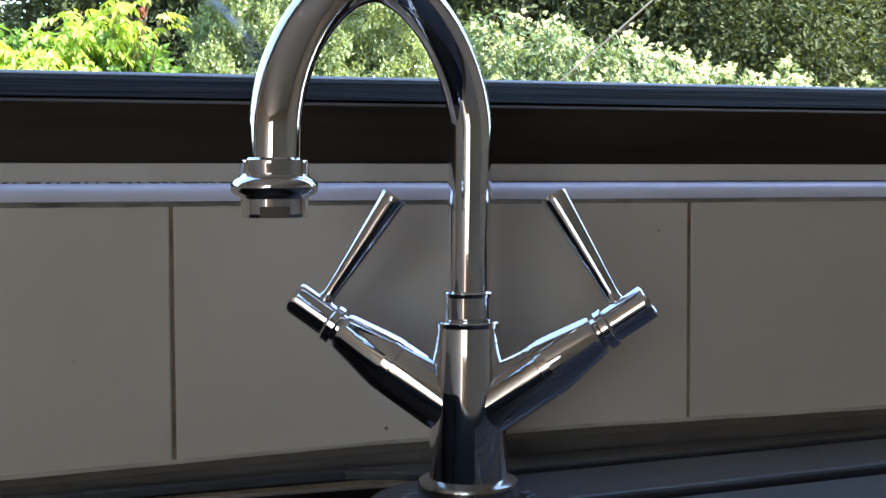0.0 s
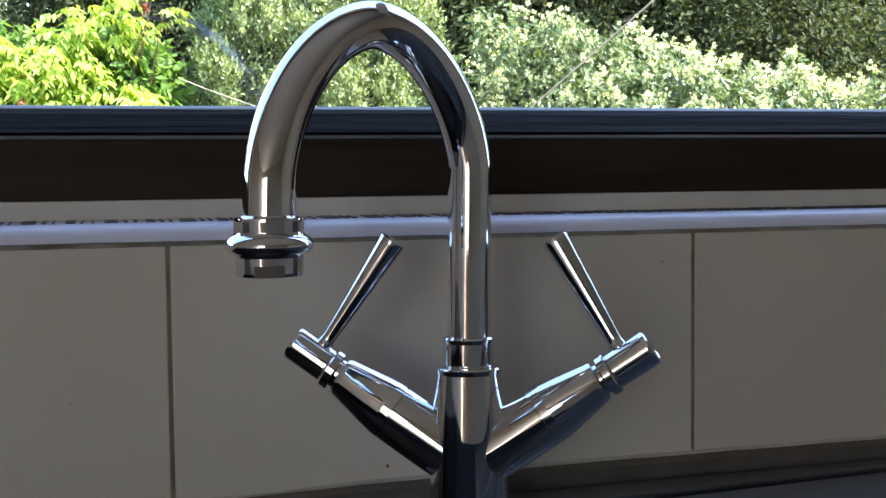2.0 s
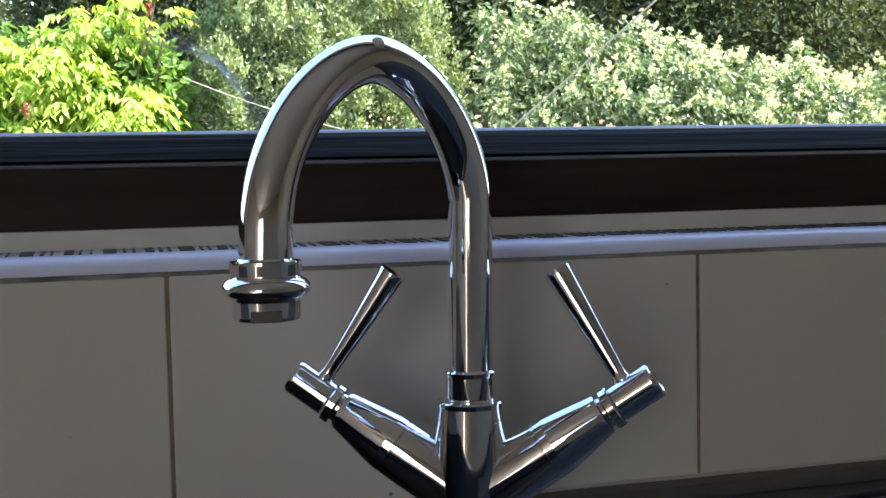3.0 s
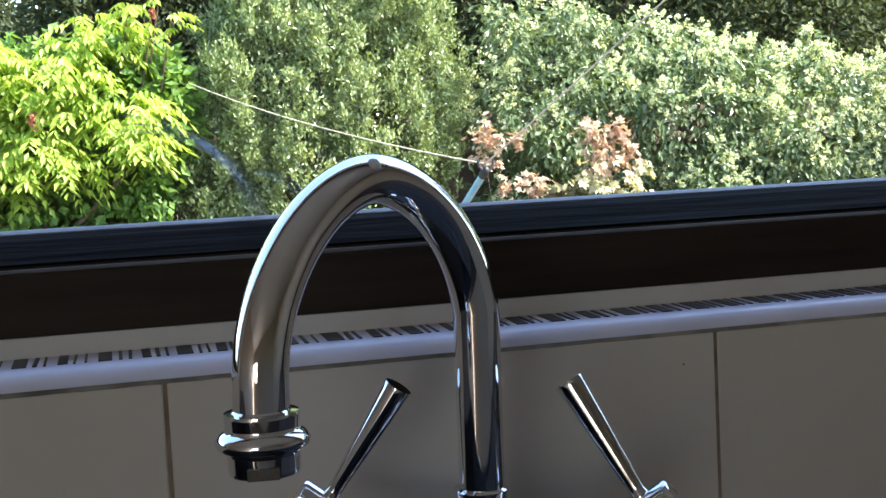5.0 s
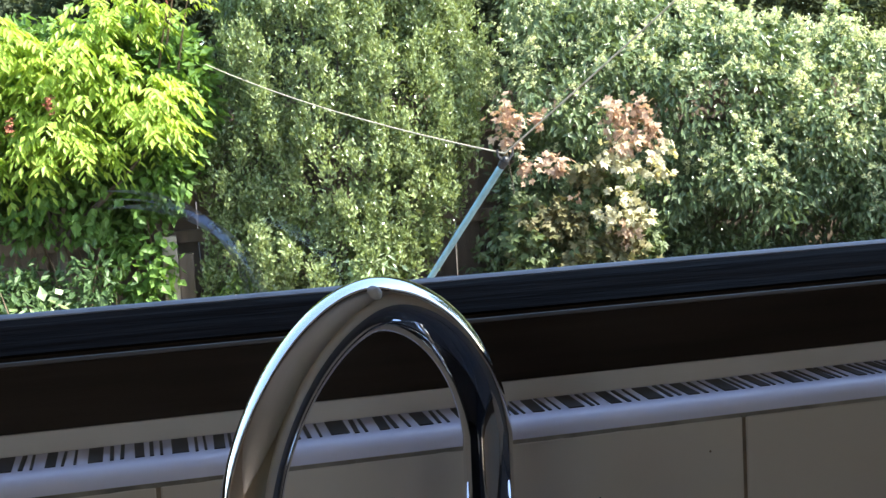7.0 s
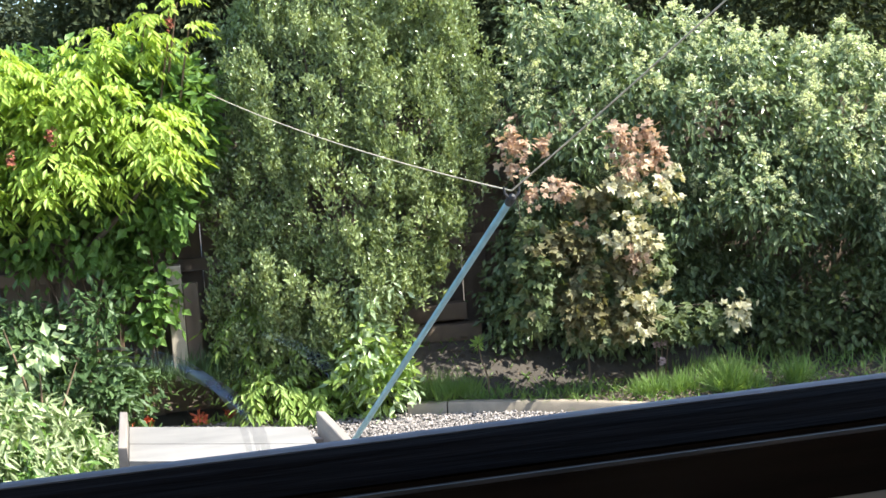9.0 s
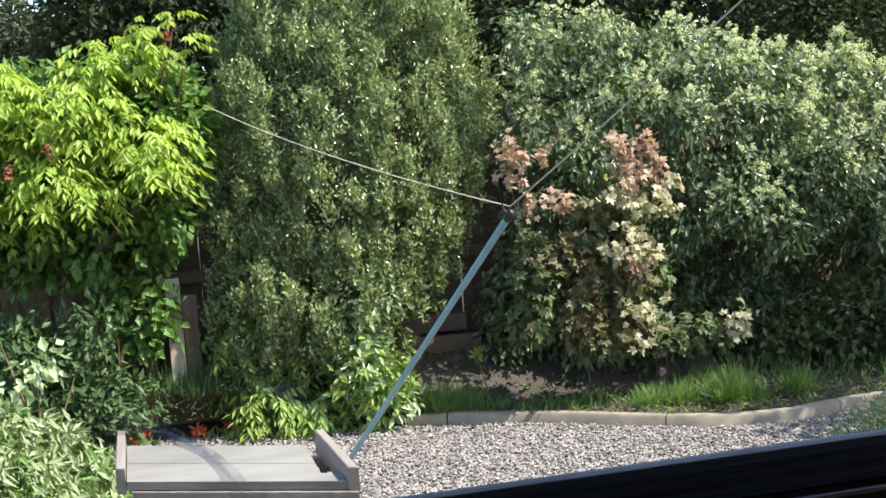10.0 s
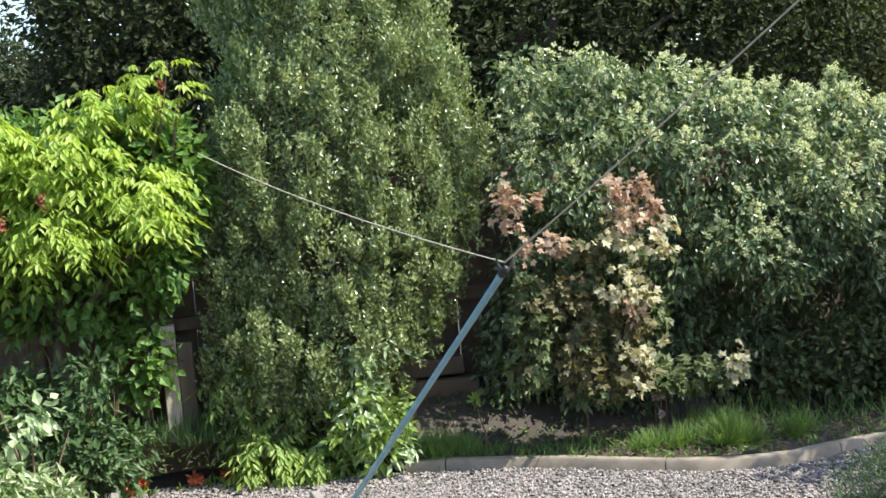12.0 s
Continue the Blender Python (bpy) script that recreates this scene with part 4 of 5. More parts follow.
for i in range(16):
    x0 = -0.75 + i * 0.045 + random.uniform(-0.02, 0.02)
    part("stem", tube([(x0 + 0.35, -0.06, random.uniform(0.0, 0.3)), (x0 + 0.35 + random.uniform(-0.1, 0.1), -0.08, 0.6), (x0 + 0.35 + random.uniform(-0.2, 0.2), -0.10, 1.15)], [0.006, 0.005, 0.003], 6), TWIG, t2)

# dense dark evergreen in the middle
t3 = thing(empty("evergreen_bush", (0.70, 5.05, G)), "tall dense dark-green evergreen bush with small glossy leaves", "bush")
hb = at(t3, [((0.72, 5.02, 0.10), (0.50, 0.36, 0.50)), ((0.62, 5.0, 0.62), (0.42, 0.34, 0.50)), ((0.98, 5.02, 0.42), (0.40, 0.33, 0.42)), ((0.78, 5.05, 1.15), (0.46, 0.34, 0.50)), ((0.95, 4.98, -0.05), (0.28, 0.28, 0.32)),
             ((0.38, 5.0, 0.15), (0.24, 0.25, 0.40)), ((0.60, 4.95, -0.25), (0.42, 0.30, 0.24)), ((0.55, 5.1, 1.5), (0.40, 0.30, 0.40)), ((1.26, 5.0, 0.62), (0.18, 0.20, 0.24)), ((1.20, 5.0, 0.30), (0.17, 0.20, 0.20)), ((1.12, 5.02, 0.98), (0.20, 0.22, 0.28)), ((0.30, 4.99, -0.32), (0.22, 0.18, 0.32)), ((0.62, 5.0, -0.52), (0.32, 0.18, 0.20))])
limbs(t3, (0, 0, 0), [(0.1, 0, 1.9), (0.35, -0.05, 1.4), (-0.25, 0, 1.3), (-0.1, 0.05, 1.7), (0.2, -0.1, 1.0)], 0.035, BARK, (0.0, 0, 0.35))
hs = [(c, tuple(q - 0.06 for q in r)) for c, r in hb]
foliage("crown", L_HOLLY, t3, hs, 6000, 9, 0.035, 0.026, 0.012, -0.2, 0.9, inner=0.70)
# upright sprays of several sizes stand out from the crown and leave hollows between them
p, o = shell(hb, 900, 0.86)
front = o[:, 1] < 0.35
p, o = p[front], o[front]
plumes = [(tuple(q), (0.022 + 0.016 * rb.random(), 0.03, 0.05 + 0.10 * rb.random() ** 2)) for q in p + o * RNG.uniform(-0.03, 0.05, size=(len(p), 1))]
foliage("sprays", L_HOLLY, t3, plumes, 6200, 8, 0.016, 0.027, 0.0125, -0.5, 1.6, inner=0.2, reach=0.03)
foliage("young_shoots", leaf_mat("young_evergreen_leaf", (0.16, 0.23, 0.06), (0.46, 0.53, 0.23), 0.25, 0.3, 0.7), t3, plumes, 3600, 7, 0.012, 0.024, 0.0115, -0.5, 2.2, inner=0.6, reach=0.05)

# ivy-covered mass on the other side
t4 = thing(empty("ivy_thicket", (2.6, 5.2, G)), "large rounded ivy thicket with pale green flower heads", "ivy")
ib = [((1.95, 5.05, 0.50), (0.46, 0.40, 0.38)), ((2.55, 4.95, 0.38), (0.56, 0.48, 0.42)), ((3.15, 4.92, 0.22), (0.58, 0.50, 0.45)), ((3.8, 4.85, 0.05), (0.60, 0.50, 0.55)), ((2.25, 5.10, 0.0), (0.48, 0.30, 0.36)),
      ((2.95, 5.08, -0.15), (0.50, 0.30, 0.30)), ((4.5, 4.8, 0.0), (0.6, 0.5, 0.7)), ((3.4, 5.1, -0.3), (0.5, 0.3, 0.3))]
for i in range(64):
    u = rb.random()
    zt = 0.90 - 0.12 * max(0.0, u - 0.3)
    ib.append(((1.55 + 2.1 * u, rb.uniform(4.62, 4.98), rb.uniform(0.0, zt) - 0.25 * u), (rb.uniform(0.07, 0.17), rb.uniform(0.08, 0.14), rb.uniform(0.06, 0.13))))
for i in range(16):
    ib.append(((rb.uniform(2.45, 3.5), rb.uniform(4.42, 4.62), rb.uniform(-0.2, 0.36)), (rb.uniform(0.09, 0.16), rb.uniform(0.08, 0.12), rb.uniform(0.07, 0.12))))
ib = at(t4, ib)
limbs(t4, (0, 0, 0), [(-0.6, 0, 1.3), (0.0, 0, 1.2), (0.6, 0, 1.1), (1.1, -0.1, 0.9)], 0.05, BARK, (0.0, 0, 0.4))
foliage("crown", L_IVY, t4, [(c, tuple(q * 0.93 for q in r)) for c, r in ib], 6400, 8, 0.045, 0.044, 0.019, 0.9, 0.2, inner=0.72)
foliage("lower_leaves", L_IVY, t4, at(t4, [((1.75, 4.98, -0.10), (0.30, 0.14, 0.36)), ((2.05, 4.96, -0.45), (0.42, 0.16, 0.32)), ((2.55, 4.96, -0.5), (0.35, 0.16, 0.26)), ((1.50, 5.02, -0.45), (0.12, 0.10, 0.22))]), 1500, 8, 0.045, 0.045, 0.024, 0.8, 0.2, "", 0.6)
p, o = shell(ib, 1500, 0.95)
keep = (o[:, 2] > -0.3) & (o[:, 1] < 0.5)
p, o = p[keep], o[keep]
tip = p + o * RNG.uniform(0.0, 0.05, size=(len(p), 1)) + np.array([0, 0, 1.0]) * RNG.uniform(0.0, 0.07, size=(len(p), 1))
heads = np.repeat(tip, 7, 0) + RNG.normal(size=(len(tip) * 7, 3)) * np.array([0.024, 0.018, 0.022])
c = np.repeat(heads, 14, 0)
dirs = unit(RNG.normal(size=c.shape))
v, f = leaves(c + dirs * 0.004, dirs, unit(RNG.normal(size=c.shape)), RNG.uniform(0.009, 0.015, len(c)), 0.0075)
mesh_from("flower_heads", v, f, L_UMBEL, t4, "pale yellowish-green ivy flower heads")
c = np.repeat(tip, 10, 0) + RNG.normal(size=(len(tip) * 10, 3)) * np.array([0.030, 0.024, 0.02]) + np.array([0, 0, -0.025])
v, f = leaves(c, np.repeat(o, 10, 0) * 0.5 + RNG.normal(size=c.shape) * 0.6 + np.array([0, 0, -0.6]), unit(np.repeat(o, 10, 0) + np.array([0, -0.3, 0.6]) + RNG.normal(size=c.shape) * 0.5), RNG.uniform(0.03, 0.055, len(c)), 0.018)
mesh_from("hanging_leaves", v, f, L_IVY, t4)

# withering maple-like shrub in front of it
t5 = thing(empty("withering_shrub", (1.72, 4.56, G)), "half-withered shrub with brown, cream and green leaves", "shrub")
brown_b = [((1.367, 4.36, 0.305), (0.06, 0.055, 0.108)), ((1.482, 4.36, 0.339), (0.024, 0.022, 0.048)), ((1.431, 4.36, 0.115), (0.029, 0.026, 0.043)), ((1.566, 4.36, 0.122), (0.067, 0.04, 0.043)),
           ((1.845, 4.36, 0.322), (0.048, 0.044, 0.091)), ((1.976, 4.36, 0.318), (0.036, 0.033, 0.079)), ((2.014, 4.36, 0.263), (0.043, 0.033, 0.036)), ((1.671, 4.36, -0.011), (0.024, 0.018, 0.019)), ((1.884, 4.36, -0.208), (0.043, 0.04, 0.058)), ((1.88, 4.33, 0.215), (0.055, 0.04, 0.06)), ((1.98, 4.33, 0.205), (0.05, 0.04, 0.05))]
cream_b = [((1.764, 4.34, 0.149), (0.067, 0.035, 0.038)), ((1.874, 4.34, 0.159), (0.072, 0.044, 0.048)), ((2.016, 4.34, 0.114), (0.067, 0.044, 0.048)), ((2.083, 4.34, 0.173), (0.034, 0.031, 0.034)),
           ((1.788, 4.34, -0.079), (0.077, 0.062, 0.067)), ((1.924, 4.34, -0.105), (0.082, 0.075, 0.082)), ((1.816, 4.34, -0.368), (0.043, 0.04, 0.048)), ((1.92, 4.34, -0.367), (0.048, 0.044, 0.048)),
           ((2.005, 4.34, -0.356), (0.034, 0.031, 0.034)), ((1.869, 4.34, -0.499), (0.067, 0.033, 0.036)), ((2.346, 4.34, -0.468), (0.053, 0.048, 0.067)), ((2.401, 4.34, -0.407), (0.034, 0.026, 0.029)), ((1.90, 4.31, 0.09), (0.07, 0.04, 0.05)), ((2.03, 4.31, 0.06), (0.05, 0.04, 0.05)), ((1.87, 4.31, -0.03), (0.06, 0.04, 0.05))]
green_b = [((1.466, 4.48, -0.20), (0.085, 0.08, 0.20)), ((1.437, 4.48, -0.407), (0.072, 0.066, 0.084)), ((1.707, 4.48, -0.305), (0.10, 0.09, 0.14)), ((1.871, 4.48, -0.377), (0.096, 0.088, 0.12)),
           ((1.776, 4.48, -0.513), (0.144, 0.077, 0.084)), ((2.278, 4.48, -0.532), (0.19, 0.053, 0.058)), ((2.047, 4.48, -0.505), (0.096, 0.066, 0.072)), ((1.773, 4.48, 0.032), (0.108, 0.053, 0.058)),
           ((1.885, 4.48, 0.021), (0.096, 0.044, 0.048)), ((1.708, 4.48, -0.094), (0.058, 0.053, 0.096)), ((2.037, 4.48, -0.234), (0.06, 0.055, 0.072))]
olive_b = [((1.47, 4.45, -0.12), (0.06, 0.05, 0.10)), ((1.70, 4.45, -0.25), (0.08, 0.06, 0.08)), ((1.639, 4.45, -0.471), (0.05, 0.045, 0.075)), ((1.76, 4.45, 0.05), (0.10, 0.05, 0.04)), ((1.44, 4.46, -0.36), (0.05, 0.05, 0.08)), ((1.86, 4.42, -0.26), (0.12, 0.06, 0.12)), ((1.82, 4.42, -0.46), (0.14, 0.06, 0.10)), ((1.62, 4.44, -0.12), (0.10, 0.06, 0.10)), ((1.66, 4.42, -0.36), (0.10, 0.06, 0.10))]


def lobed(name, material, parent, blobs, twigs, per, spread, size, label, inner=0.3):
    """Maple-like leaves: five pointed lobes fanned from one stalk."""
    p, out = shell(blobs, twigs, inner)
    c = np.repeat(p, per, 0) + RNG.normal(size=(len(p) * per, 3)) * spread * 0.6
    o = np.repeat(out, per, 0)
    along = unit(o * 0.6 + RNG.normal(size=c.shape) * 0.6 + np.array([0, 0, -0.35]))
    side = unit(np.cross(along, unit(o * 0.5 + np.array([0, -0.4, 0.7]) + RNG.normal(size=c.shape) * 0.5)))
    normal = np.cross(side, along)
    s = RNG.uniform(0.6, 1.25, size=len(c)) * size
    vs, fs, k = [], [], 0
    for ang, ln_ in ((0.0, 1.0), (0.85, 0.82), (-0.85, 0.82), (1.75, 0.5), (-1.75, 0.5)):
        v, f = leaves(c, along * math.cos(ang) + side * math.sin(ang), normal, s * ln_, s * 0.56 * ln_, 0.15)
        vs.append(v)
        fs.append(f + k)
        k += len(v)
    return mesh_from(name, np.concatenate(vs), np.concatenate(fs), material, parent, label)


limbs(t5, (0, 0, 0), [(-0.35, -0.08, 1.20), (0.12, -0.08, 1.22), (0.26, -0.08, 1.2), (0.62, -0.08, 0.40), (-0.15, -0.06, 0.98), (-0.26, 0.02, 0.65)], 0.0065, BARK, (0.0, 0, 0.3))
lobed("brown_leaves", L_BROWN, t5, at(t5, brown_b), 135, 4, 0.030, 0.030, "withered brown leaves")
lobed("cream_leaves", L_YELLOW, t5, at(t5, cream_b), 115, 4, 0.028, 0.033, "cream and yellow fading leaves")
lobed("green_leaves", L_MAPLE, t5, at(t5, green_b), 620, 5, 0.034, 0.042, "dull green lobed leaves")
lobed("olive_leaves", L_OLIVE, t5, at(t5, olive_b), 300, 5, 0.034, 0.040, "yellowish-brown turning leaves")

# variegated shrub close to the step
t6 = thing(empty("variegated_shrub", (-0.62, 4.1, G)), "shrub with cream-edged drooping leaves at the edge of the gravel", "shrub")
vb = at(t6, [((-0.70, 4.00, -0.64), (0.20, 0.20, 0.15)), ((-0.90, 4.0, -0.56), (0.22, 0.20, 0.17)), ((-0.52, 3.98, -0.70), (0.13, 0.14, 0.12)), ((-0.85, 3.9, -0.68), (0.26, 0.22, 0.15)), ((-0.62, 3.75, -0.75), (0.17, 0.14, 0.11)),
            ((-0.44, 3.96, -0.74), (0.12, 0.12, 0.10)), ((-0.47, 3.72, -0.79), (0.11, 0.12, 0.07))])
tall = at(t6, [((-0.80, 4.02, -0.36), (0.07, 0.06, 0.10)), ((-0.92, 4.0, -0.30), (0.08, 0.06, 0.12)), ((-0.70, 4.02, -0.46), (0.06, 0.05, 0.06)), ((-0.60, 4.05, -0.30), (0.05, 0.04, 0.05))])
limbs(t6, (0, 0, 0), [(0.15, 0, 0.5), (-0.1, 0, 0.65), (-0.25, -0.05, 0.6)], 0.012, TWIG, (0, 0, 0.15))
foliage("crown", L_PALE, t6, vb, 900, 7, 0.042, 0.062, 0.017, 1.1, 0.3, "cream-edged leaves", 0.75)
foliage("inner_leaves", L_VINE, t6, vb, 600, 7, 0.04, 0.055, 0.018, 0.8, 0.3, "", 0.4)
for c, r in tall:
    spray = foliage("tall_shoot", L_BRIGHT, t6, [(c, r)], 9, 5, 0.05, 0.056, 0.036, 0.9, 0.2, "large pale leaves on a bare shoot", 0.3)
    tagged(spray, kind="stuff")
    part("shoot_stem", tube([(0.1 * c[0], c[1], 0.1), (c[0] * 0.7, c[1], c[2] * 0.5), tuple(c)], [0.006, 0.005, 0.003], 6), TWIG, t6)

t7 = thing(empty("leafy_bush", (-0.42, 4.75, G)), "mid-green leafy bush in the shade by the fence", "bush")
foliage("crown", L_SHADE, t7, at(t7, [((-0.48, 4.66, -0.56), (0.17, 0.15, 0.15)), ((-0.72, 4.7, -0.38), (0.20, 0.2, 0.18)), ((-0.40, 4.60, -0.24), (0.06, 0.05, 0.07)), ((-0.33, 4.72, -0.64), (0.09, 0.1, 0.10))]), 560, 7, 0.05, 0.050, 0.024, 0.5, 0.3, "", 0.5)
limbs(t7, (0, 0, 0), [(0.1, -0.1, 0.55), (-0.15, -0.05, 0.7), (0.05, -0.15, 0.75)], 0.012, TWIG, (0, 0, 0.2))

# fresh low plants along the gravel
for i, (x, y, w, h, n) in enumerate(((0.33, 4.88, 0.13, 0.13, 52), (0.47, 4.86, 0.09, 0.11, 32), (0.20, 5.00, 0.10, 0.20, 34), (0.36, 5.00, 0.12, 0.22, 34), (0.57, 4.86, 0.08, 0.09, 22))):
    pl = thing(empty("low_plant", (x, y, float(bed_z(x, y)) - 0.03 if y > bed_front(x) else G)), "low fresh-green plant with feathery leaves by the gravel", "plant", "low plants by the gravel")
    pinnate("crown", L_FRESH, pl, [((0, 0, h * 0.9), (w, w * 0.8, h))], int(n * 1.5), 5, 0.115, 0.054, 0.019, sag=0.6)
    part("stem", tube([(0, 0, 0.0), (0.01, 0, h * 0.5), (0.0, 0.01, h)], [0.006, 0.005, 0.003], 8), TWIG, pl)
pl = thing(empty("tall_leafy_plant", (0.77, 4.74, G)), "tall plant with pale glossy leaves behind the blue pole", "plant")
foliage("crown", L_BRIGHT, pl, [((-0.02, 0, 0.50), (0.07, 0.06, 0.12)), ((-0.06, 0, 0.30), (0.12, 0.09, 0.16)), ((0.02, 0, 0.12), (0.15, 0.10, 0.13)), ((0.10, 0.0, 0.62), (0.04, 0.04, 0.05))], 110, 6, 0.045, 0.056, 0.024, 0.8, 0.4, "", 0.3)
foliage("lower_leaves", L_FRESH, pl, [((-0.02, 0, 0.22), (0.17, 0.12, 0.20))], 120, 6, 0.04, 0.055, 0.024, 0.4, 0.3, "", 0.3)
part("stem", tube([(0, 0, 0), (-0.02, 0, 0.3), (0.0, 0, 0.62)], [0.008, 0.006, 0.003], 8), TWIG, pl)


def tuft(x, y, n, h, spread, name="grass_tuft", material=L_GRASS):
    z = float(bed_z(x, y)) - 0.004
    ob = thing(empty(name, (x, y, z)), "tuft of long green grass behind the kerb", "grass", "grass tufts", "stuff")
    n = int(n * 2.2)
    c = RNG.normal(size=(n, 3)) * np.array([spread, spread * 0.6, 0])
    lean = RNG.normal(size=(n, 3)) * 0.5 + np.array([0, 0, 1.0])
    k = RNG.uniform(0.5, 1.1, n) * h
    v, f = leaves(c, lean, unit(RNG.normal(size=(n, 3)) + np.array([0, -1, 0.3])), k, 0.0045)
    m = mesh_from("blades", v, f, material, ob)
    tagged(m, kind="stuff")
    return ob


for x, y, n, h, s in ((0.98, 4.78, 170, 0.15, 0.06), (1.12, 4.74, 170, 0.15, 0.06), (1.26, 4.68, 60, 0.08, 0.06), (1.93, 4.36, 120, 0.12, 0.05), (2.07, 4.32, 130, 0.13, 0.035), (2.25, 4.24, 330, 0.17, 0.035), (2.36, 4.22, 70, 0.12, 0.03), (2.56, 4.22, 90, 0.17, 0.025),
                      (1.52, 4.55, 40, 0.08, 0.1), (1.68, 4.48, 50, 0.09, 0.1), (0.66, 4.93, 80, 0.16, 0.05), (2.45, 4.62, 90, 0.14, 0.12), (2.9, 4.5, 60, 0.12, 0.22), (3.3, 4.4, 100, 0.12, 0.2), (-0.2, 5.02, 50, 0.08, 0.08), (0.06, 5.0, 40, 0.07, 0.06)):
    tuft(x, y, n, h, s)
# tufts by the post use the darkened green in place of shade
for x, y, n, h, s in ((-0.14, 5.02, 150, 0.16, 0.08), (0.02, 4.99, 170, 0.17, 0.08), (0.15, 5.02, 130, 0.17, 0.07)):
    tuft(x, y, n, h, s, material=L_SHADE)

# small single plants
sp = thing(empty("spurge_sprig", (1.262, 4.70, float(bed_z(1.262, 4.70)) - 0.004)), "thin stalk with a pale green leafy head", "plant")
part("stalk", tube([(0.015, 0, 0), (0.02, 0, 0.08), (-0.005, 0, 0.17), (-0.02, 0, 0.245)], [0.004, 0.004, 0.003, 0.003], 8), TWIG, sp)
a = unit(RNG.normal(size=(46, 3)) + np.array([0, 0, 0.5]))
v, f = leaves(np.array([[-0.02, 0, 0.25]]) + a * 0.004, a, unit(RNG.normal(size=(46, 3))), RNG.uniform(0.03, 0.05, 46), 0.013)
mesh_from("head", v, f, L_FRESH, sp)
fl = thing(empty("pink_flowers", (2.04, 4.52, G + 0.06)), "pink and purple flowers at the foot of the shrub", "flower")
for x, z, m in ((0.0, 0.17, PINK), (0.06, 0.20, PURPLE), (0.02, 0.09, PINK), (0.03, 0.18, PINK)):
    dd = unit(RNG.normal(size=(34, 3)))
    v, f = leaves(np.array([[x, 0, z]]) + dd * 0.006, dd, unit(RNG.normal(size=(34, 3))), 0.018, 0.014)
    mesh_from("blossom", v, f, m, fl)
    part("stem", tube([(x * 0.7, 0.02, 0), (x, 0.005, z)], [0.0025, 0.002], 6), TWIG, fl)
for x, y in ((-0.31, 4.97), (-0.02, 4.97), (0.125, 4.98), (-0.26, 5.03), (-0.22, 3.62), (-0.30, 3.58)):
    z = float(bed_z(x, y)) - 0.01 if y > bed_front(x) else G
    og = thing(empty("orange_flower", (x, y, z)), "small rusty orange flower clump at the edge of the gravel", "flower", "orange flower clumps")
    dd = unit(RNG.normal(size=(60, 3)) * np.array([1, 1, 0.6]) + np.array([0, 0, 0.5]))
    v, f = leaves(RNG.normal(size=(60, 3)) * 0.012 + np.array([0, 0, 0.03]), dd, unit(RNG.normal(size=(60, 3))), 0.032, 0.014)
    mesh_from("petals", v, f, ORANGE, og)
    dd = unit(RNG.normal(size=(30, 3)) + np.array([0, 0, 0.4]))
    v, f = leaves(RNG.normal(size=(30, 3)) * np.array([0.03, 0.02, 0]), dd, unit(RNG.normal(size=(30, 3))), 0.06, 0.014)
    mesh_from("leaves", v, f, L_FRESH, og)

br = thing(empty("broad_leaved_plant", (-0.17, 3.86, G)), "plant with broad pale-green leaves under the table", "plant")
a = unit(RNG.normal(size=(12, 3)) * np.array([1, 1, 0.3]) + np.array([0, 0, 0.7]))
v, f = leaves(a * 0.03 + np.array([0, 0, 0.02]), a, unit(np.array([[0, -0.4, 1.0]]) + RNG.normal(size=(12, 3)) * 0.3), RNG.uniform(0.08, 0.14, 12), 0.07)
mesh_from("leaves", v, f, L_PALE, br)

# dark conifer close to the house
jn = thing(empty("juniper", (2.42, 3.22, G)), "dark green spreading juniper on the gravel near the house", "shrub")
foliage("crown", leaf_mat("juniper_needle", (0.03, 0.07, 0.02), (0.10, 0.17, 0.04), 0.5, 0.2), jn, [((-0.06, 0, 0.07), (0.18, 0.16, 0.10)), ((0.16, 0.05, 0.14), (0.20, 0.18, 0.15)), ((0.45, 0.05, 0.18), (0.3, 0.25, 0.22))], 1800, 9, 0.02, 0.026, 0.004, -0.2, 0.9, inner=0.6, reach=0.05)
part("stem", tube([(0.1, 0, 0), (0.12, 0, 0.06), (0.18, 0, 0.16)], [0.02, 0.016, 0.006], 8), BARK, jn)
ub = thing(empty("shade_bush", (3.3, 4.75, G)), "dark leafy bush in the shade below the ivy", "bush")
foliage("crown", L_MAPLE, ub, at(ub, [((3.2, 4.65, -0.55), (0.30, 0.2, 0.2)), ((3.6, 4.5, -0.45), (0.4, 0.25, 0.3)), ((2.85, 4.75, -0.62), (0.2, 0.15, 0.12))]), 800, 7, 0.05, 0.045, 0.026, 0.3, 0.3, "", 0.5)
part("stem", tube([(0, 0, 0), (0.0, 0, 0.2), (0.05, 0, 0.4)], [0.015, 0.012, 0.006], 8), BARK, ub)

# trees behind the fence
def tree(name, x, y, blobs, material, n, leaf, label, r=0.12, top=1.2):
    ob = thing(empty(name, (x, y, G)), label, "tree")
    tops = [(c[0] - x, c[1] - y, c[2] - G) for c, rr in blobs[:6]]
    limbs(ob, (0, 0, 0), tops, r, BARK, (0, 0, top))
    foliage("crown", material, ob, at(ob, blobs), n, 8, leaf * 1.6, leaf, leaf * 0.5, 0.3, 0.3, "", 0.62)
    return ob


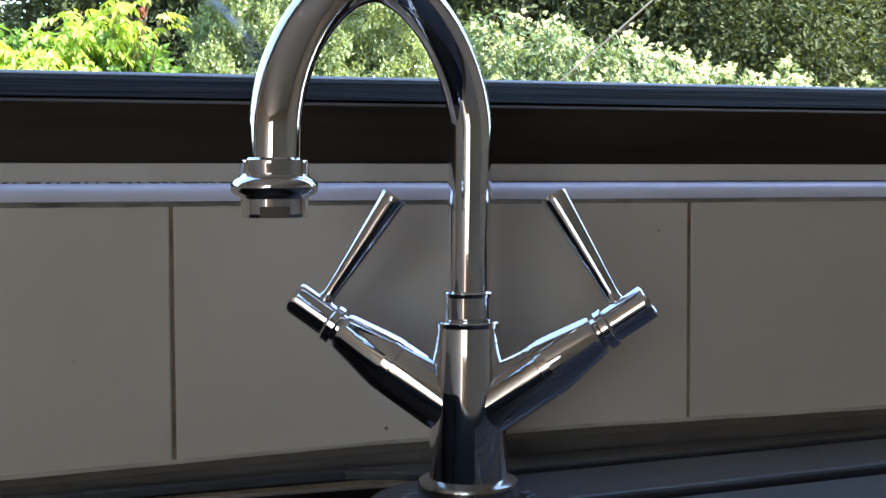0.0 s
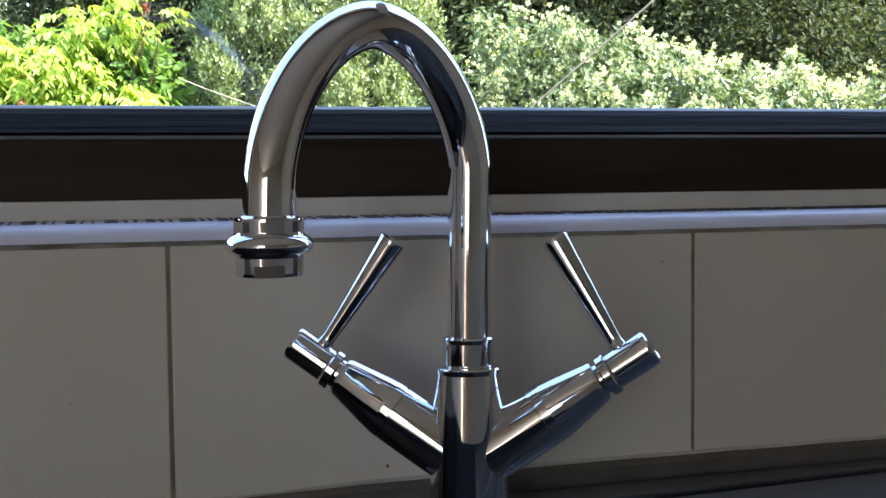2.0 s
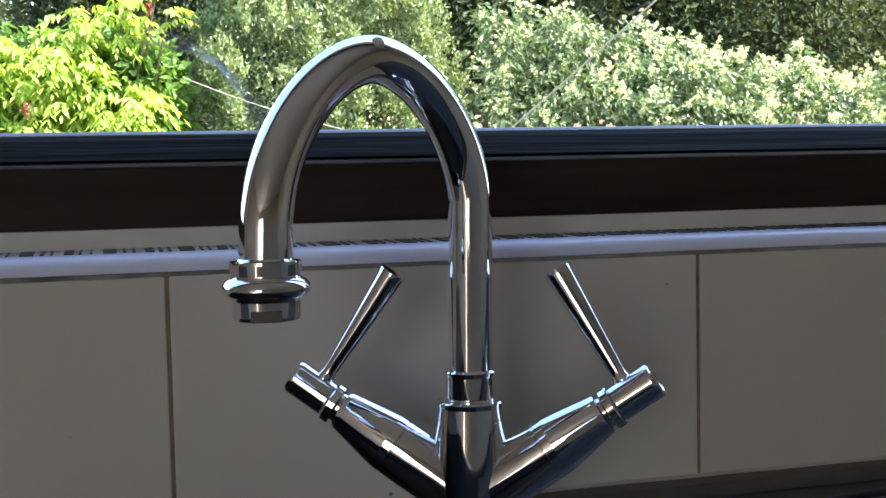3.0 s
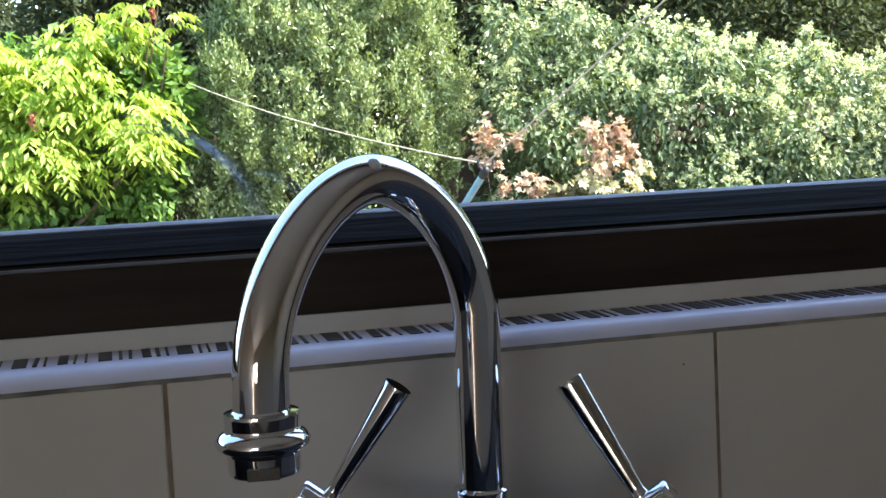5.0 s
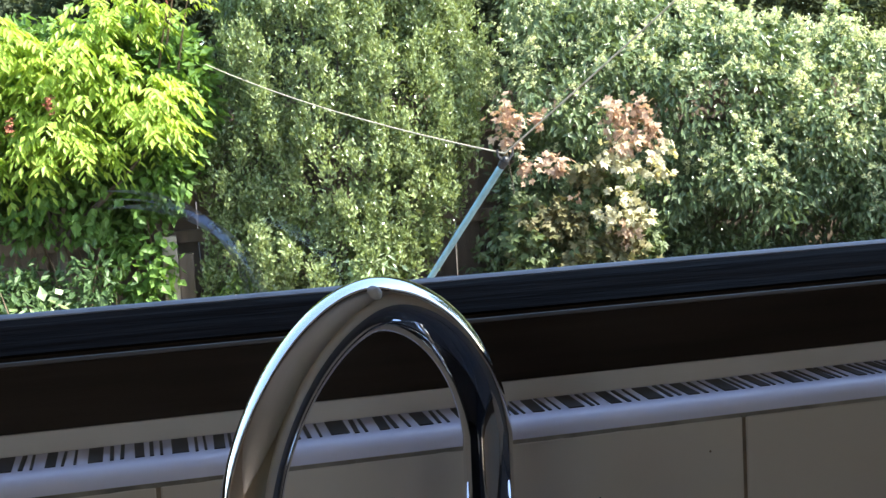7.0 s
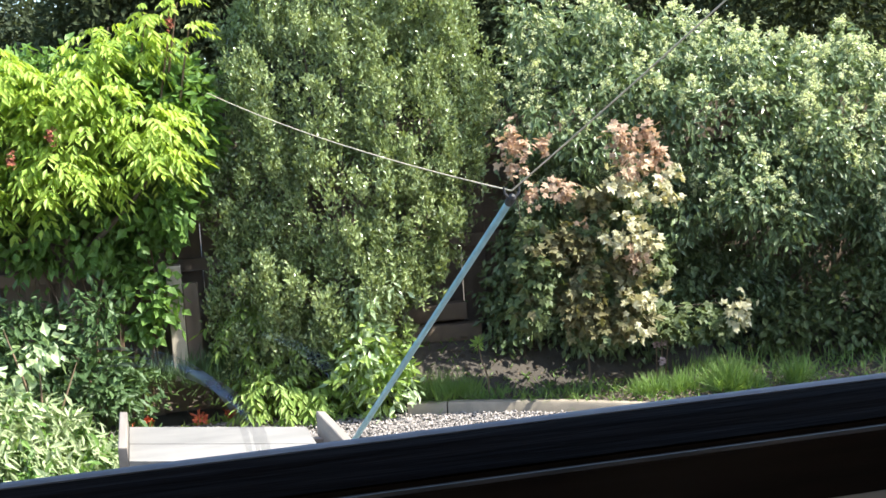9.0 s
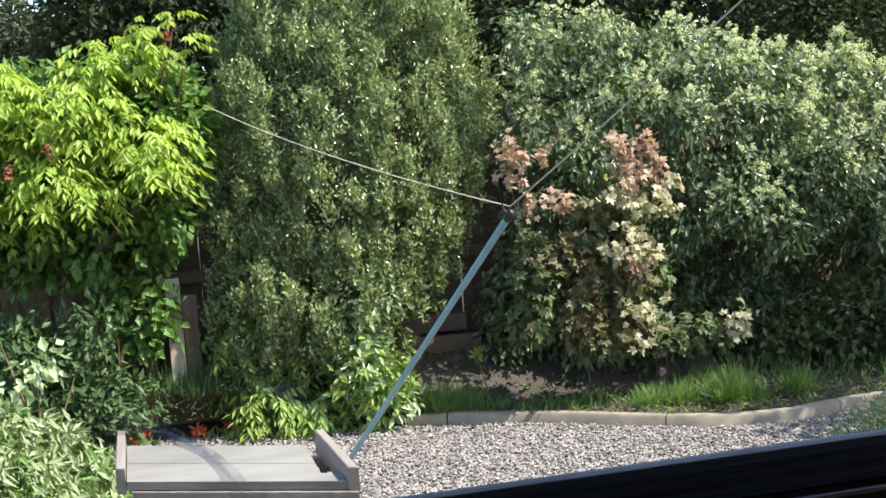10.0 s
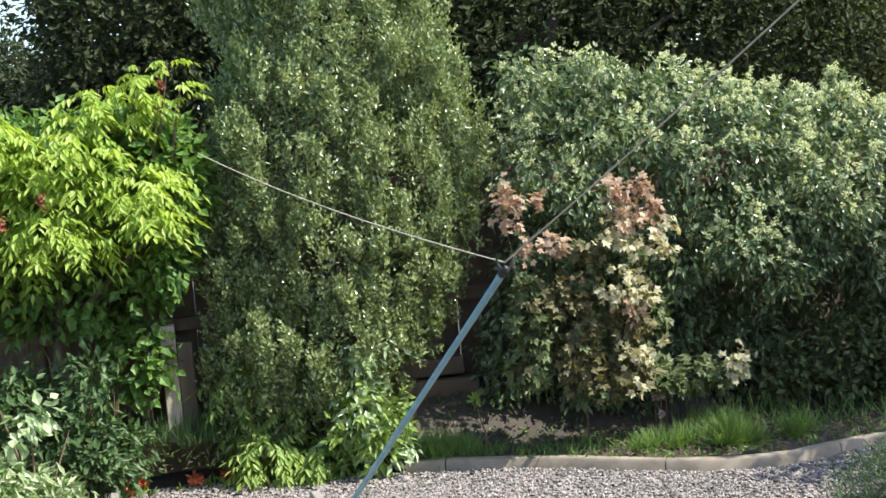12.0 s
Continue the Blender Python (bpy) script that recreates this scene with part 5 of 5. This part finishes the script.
tree("dark_tree", 2.6, 8.2, [((1.8, 8.2, 1.5), (0.9, 0.7, 0.9)), ((2.9, 8.2, 1.6), (1.0, 0.7, 0.9)), ((3.9, 8.0, 1.5), (1.0, 0.7, 1.0)), ((2.3, 8.2, 2.6), (1.2, 0.8, 0.8)), ((3.6, 8.2, 2.6), (1.2, 0.8, 0.8)), ((1.5, 8.3, 0.5), (0.7, 0.5, 0.9)), ((2.8, 8.3, 0.5), (1.2, 0.5, 0.8)), ((4.8, 7.8, 1.0), (1.0, 0.7, 1.3))], L_TREE, 9000, 0.065, "tall dark-leaved tree behind the fence")
tree("dark_tree", 0.3, 8.4, [((0.0, 8.4, 1.9), (0.85, 0.6, 0.9)), ((0.9, 8.4, 1.6), (0.8, 0.6, 1.0)), ((0.3, 8.4, 2.8), (1.0, 0.7, 0.8)), ((0.2, 8.5, 0.8), (1.1, 0.5, 0.8)), ((-0.35, 8.3, 1.4), (0.35, 0.4, 0.6))], L_TREE, 6000, 0.065, "tall dark-leaved tree behind the sumac")
tree("far_tree", -1.4, 10.5, [((-1.5, 10.5, 1.1), (0.9, 0.6, 0.75)), ((-0.7, 10.5, 1.0), (0.7, 0.6, 0.6)), ((-2.4, 10.5, 1.2), (0.8, 0.6, 0.8)), ((-1.2, 10.5, 0.2), (1.4, 0.5, 0.7))], L_FAR, 7000, 0.07, "grey-green tree far behind the fence")
# the tree at (5.5, 3.1) is unseen, added to shade the kerb's end
for i, (x, y, h) in enumerate(((-6, 13, 2.0), (-3.5, 14, 2.2), (6.5, 9, 3.6), (8.5, 8, 3.8), (-4.2, 8, 1.8), (5.5, 3.1, 2.6), (6.2, 5.6, 2.2), (-2.9, 5.3, 1.6))):
    tree("hedge_tree", x, y, [((x, y, h * 0.35), (1.3, 0.8, h * 0.45)), ((x + 0.7, y, h * 0.55), (0.9, 0.7, h * 0.4)), ((x - 0.7, y, h * 0.5), (0.9, 0.7, h * 0.4))], L_TREE, 1300, 0.09, "dark garden tree filling the garden's edges, in and out of view")

for x, y in ((1.0, 11.5), (3.6, 11.8), (6.2, 11.0), (8.8, 10.5)):
    tree("background_tree", x, y, [((x, y, 1.2), (1.7, 0.7, 1.5)), ((x + 0.6, y, 2.8), (1.6, 0.7, 1.3)), ((x - 0.7, y, 3.4), (1.4, 0.7, 1.3)), ((x + 0.2, y, 4.6), (1.6, 0.8, 1.0))], L_TREE, 4600, 0.15, "tall dark tree closing the view behind the garden")

# fallen leaves and weeds on the bed
n = 2600
lx = RNG.uniform(-0.4, 3.4, n)
ly = np.array([kerb_y(x) if x > 0.9 else 4.80 for x in lx]) + 0.07 + RNG.uniform(0, 1, n) ** 1.5 * 0.8
lz = bed_z(lx, ly) + 0.012 + RNG.uniform(0, 0.012, n)
v, f = leaves(np.stack([lx, ly, lz], 1), RNG.normal(size=(n, 3)) * np.array([1, 1, 0.25]), np.array([[0, 0, 1.0]]) + RNG.normal(size=(n, 3)) * 0.3, RNG.uniform(0.012, 0.035, n), RNG.uniform(0.006, 0.018, n))
lit = mesh_from("leaf_litter", v, f, L_LITTER)
thing(lit, "dry brown fallen leaves scattered over the soil", "leaf litter", "", "stuff")
n = 1900
lx = RNG.uniform(-0.4, 3.0, n)
ly = np.array([kerb_y(x) if x > 0.9 else 4.82 for x in lx]) + 0.06 + RNG.uniform(0, 1, n) ** 1.4 * 0.55
v, f = leaves(np.stack([lx, ly, bed_z(lx, ly)], 1), RNG.normal(size=(n, 3)) * np.array([0.7, 0.7, 0.2]) + np.array([0, 0, 0.6]), unit(RNG.normal(size=(n, 3)) + np.array([0, 0, 0.5])), RNG.uniform(0.02, 0.05, n), 0.010)
wd = mesh_from("weeds", v, f, L_GRASS)
thing(wd, "small green weeds growing along the kerb", "weeds", "", "stuff")
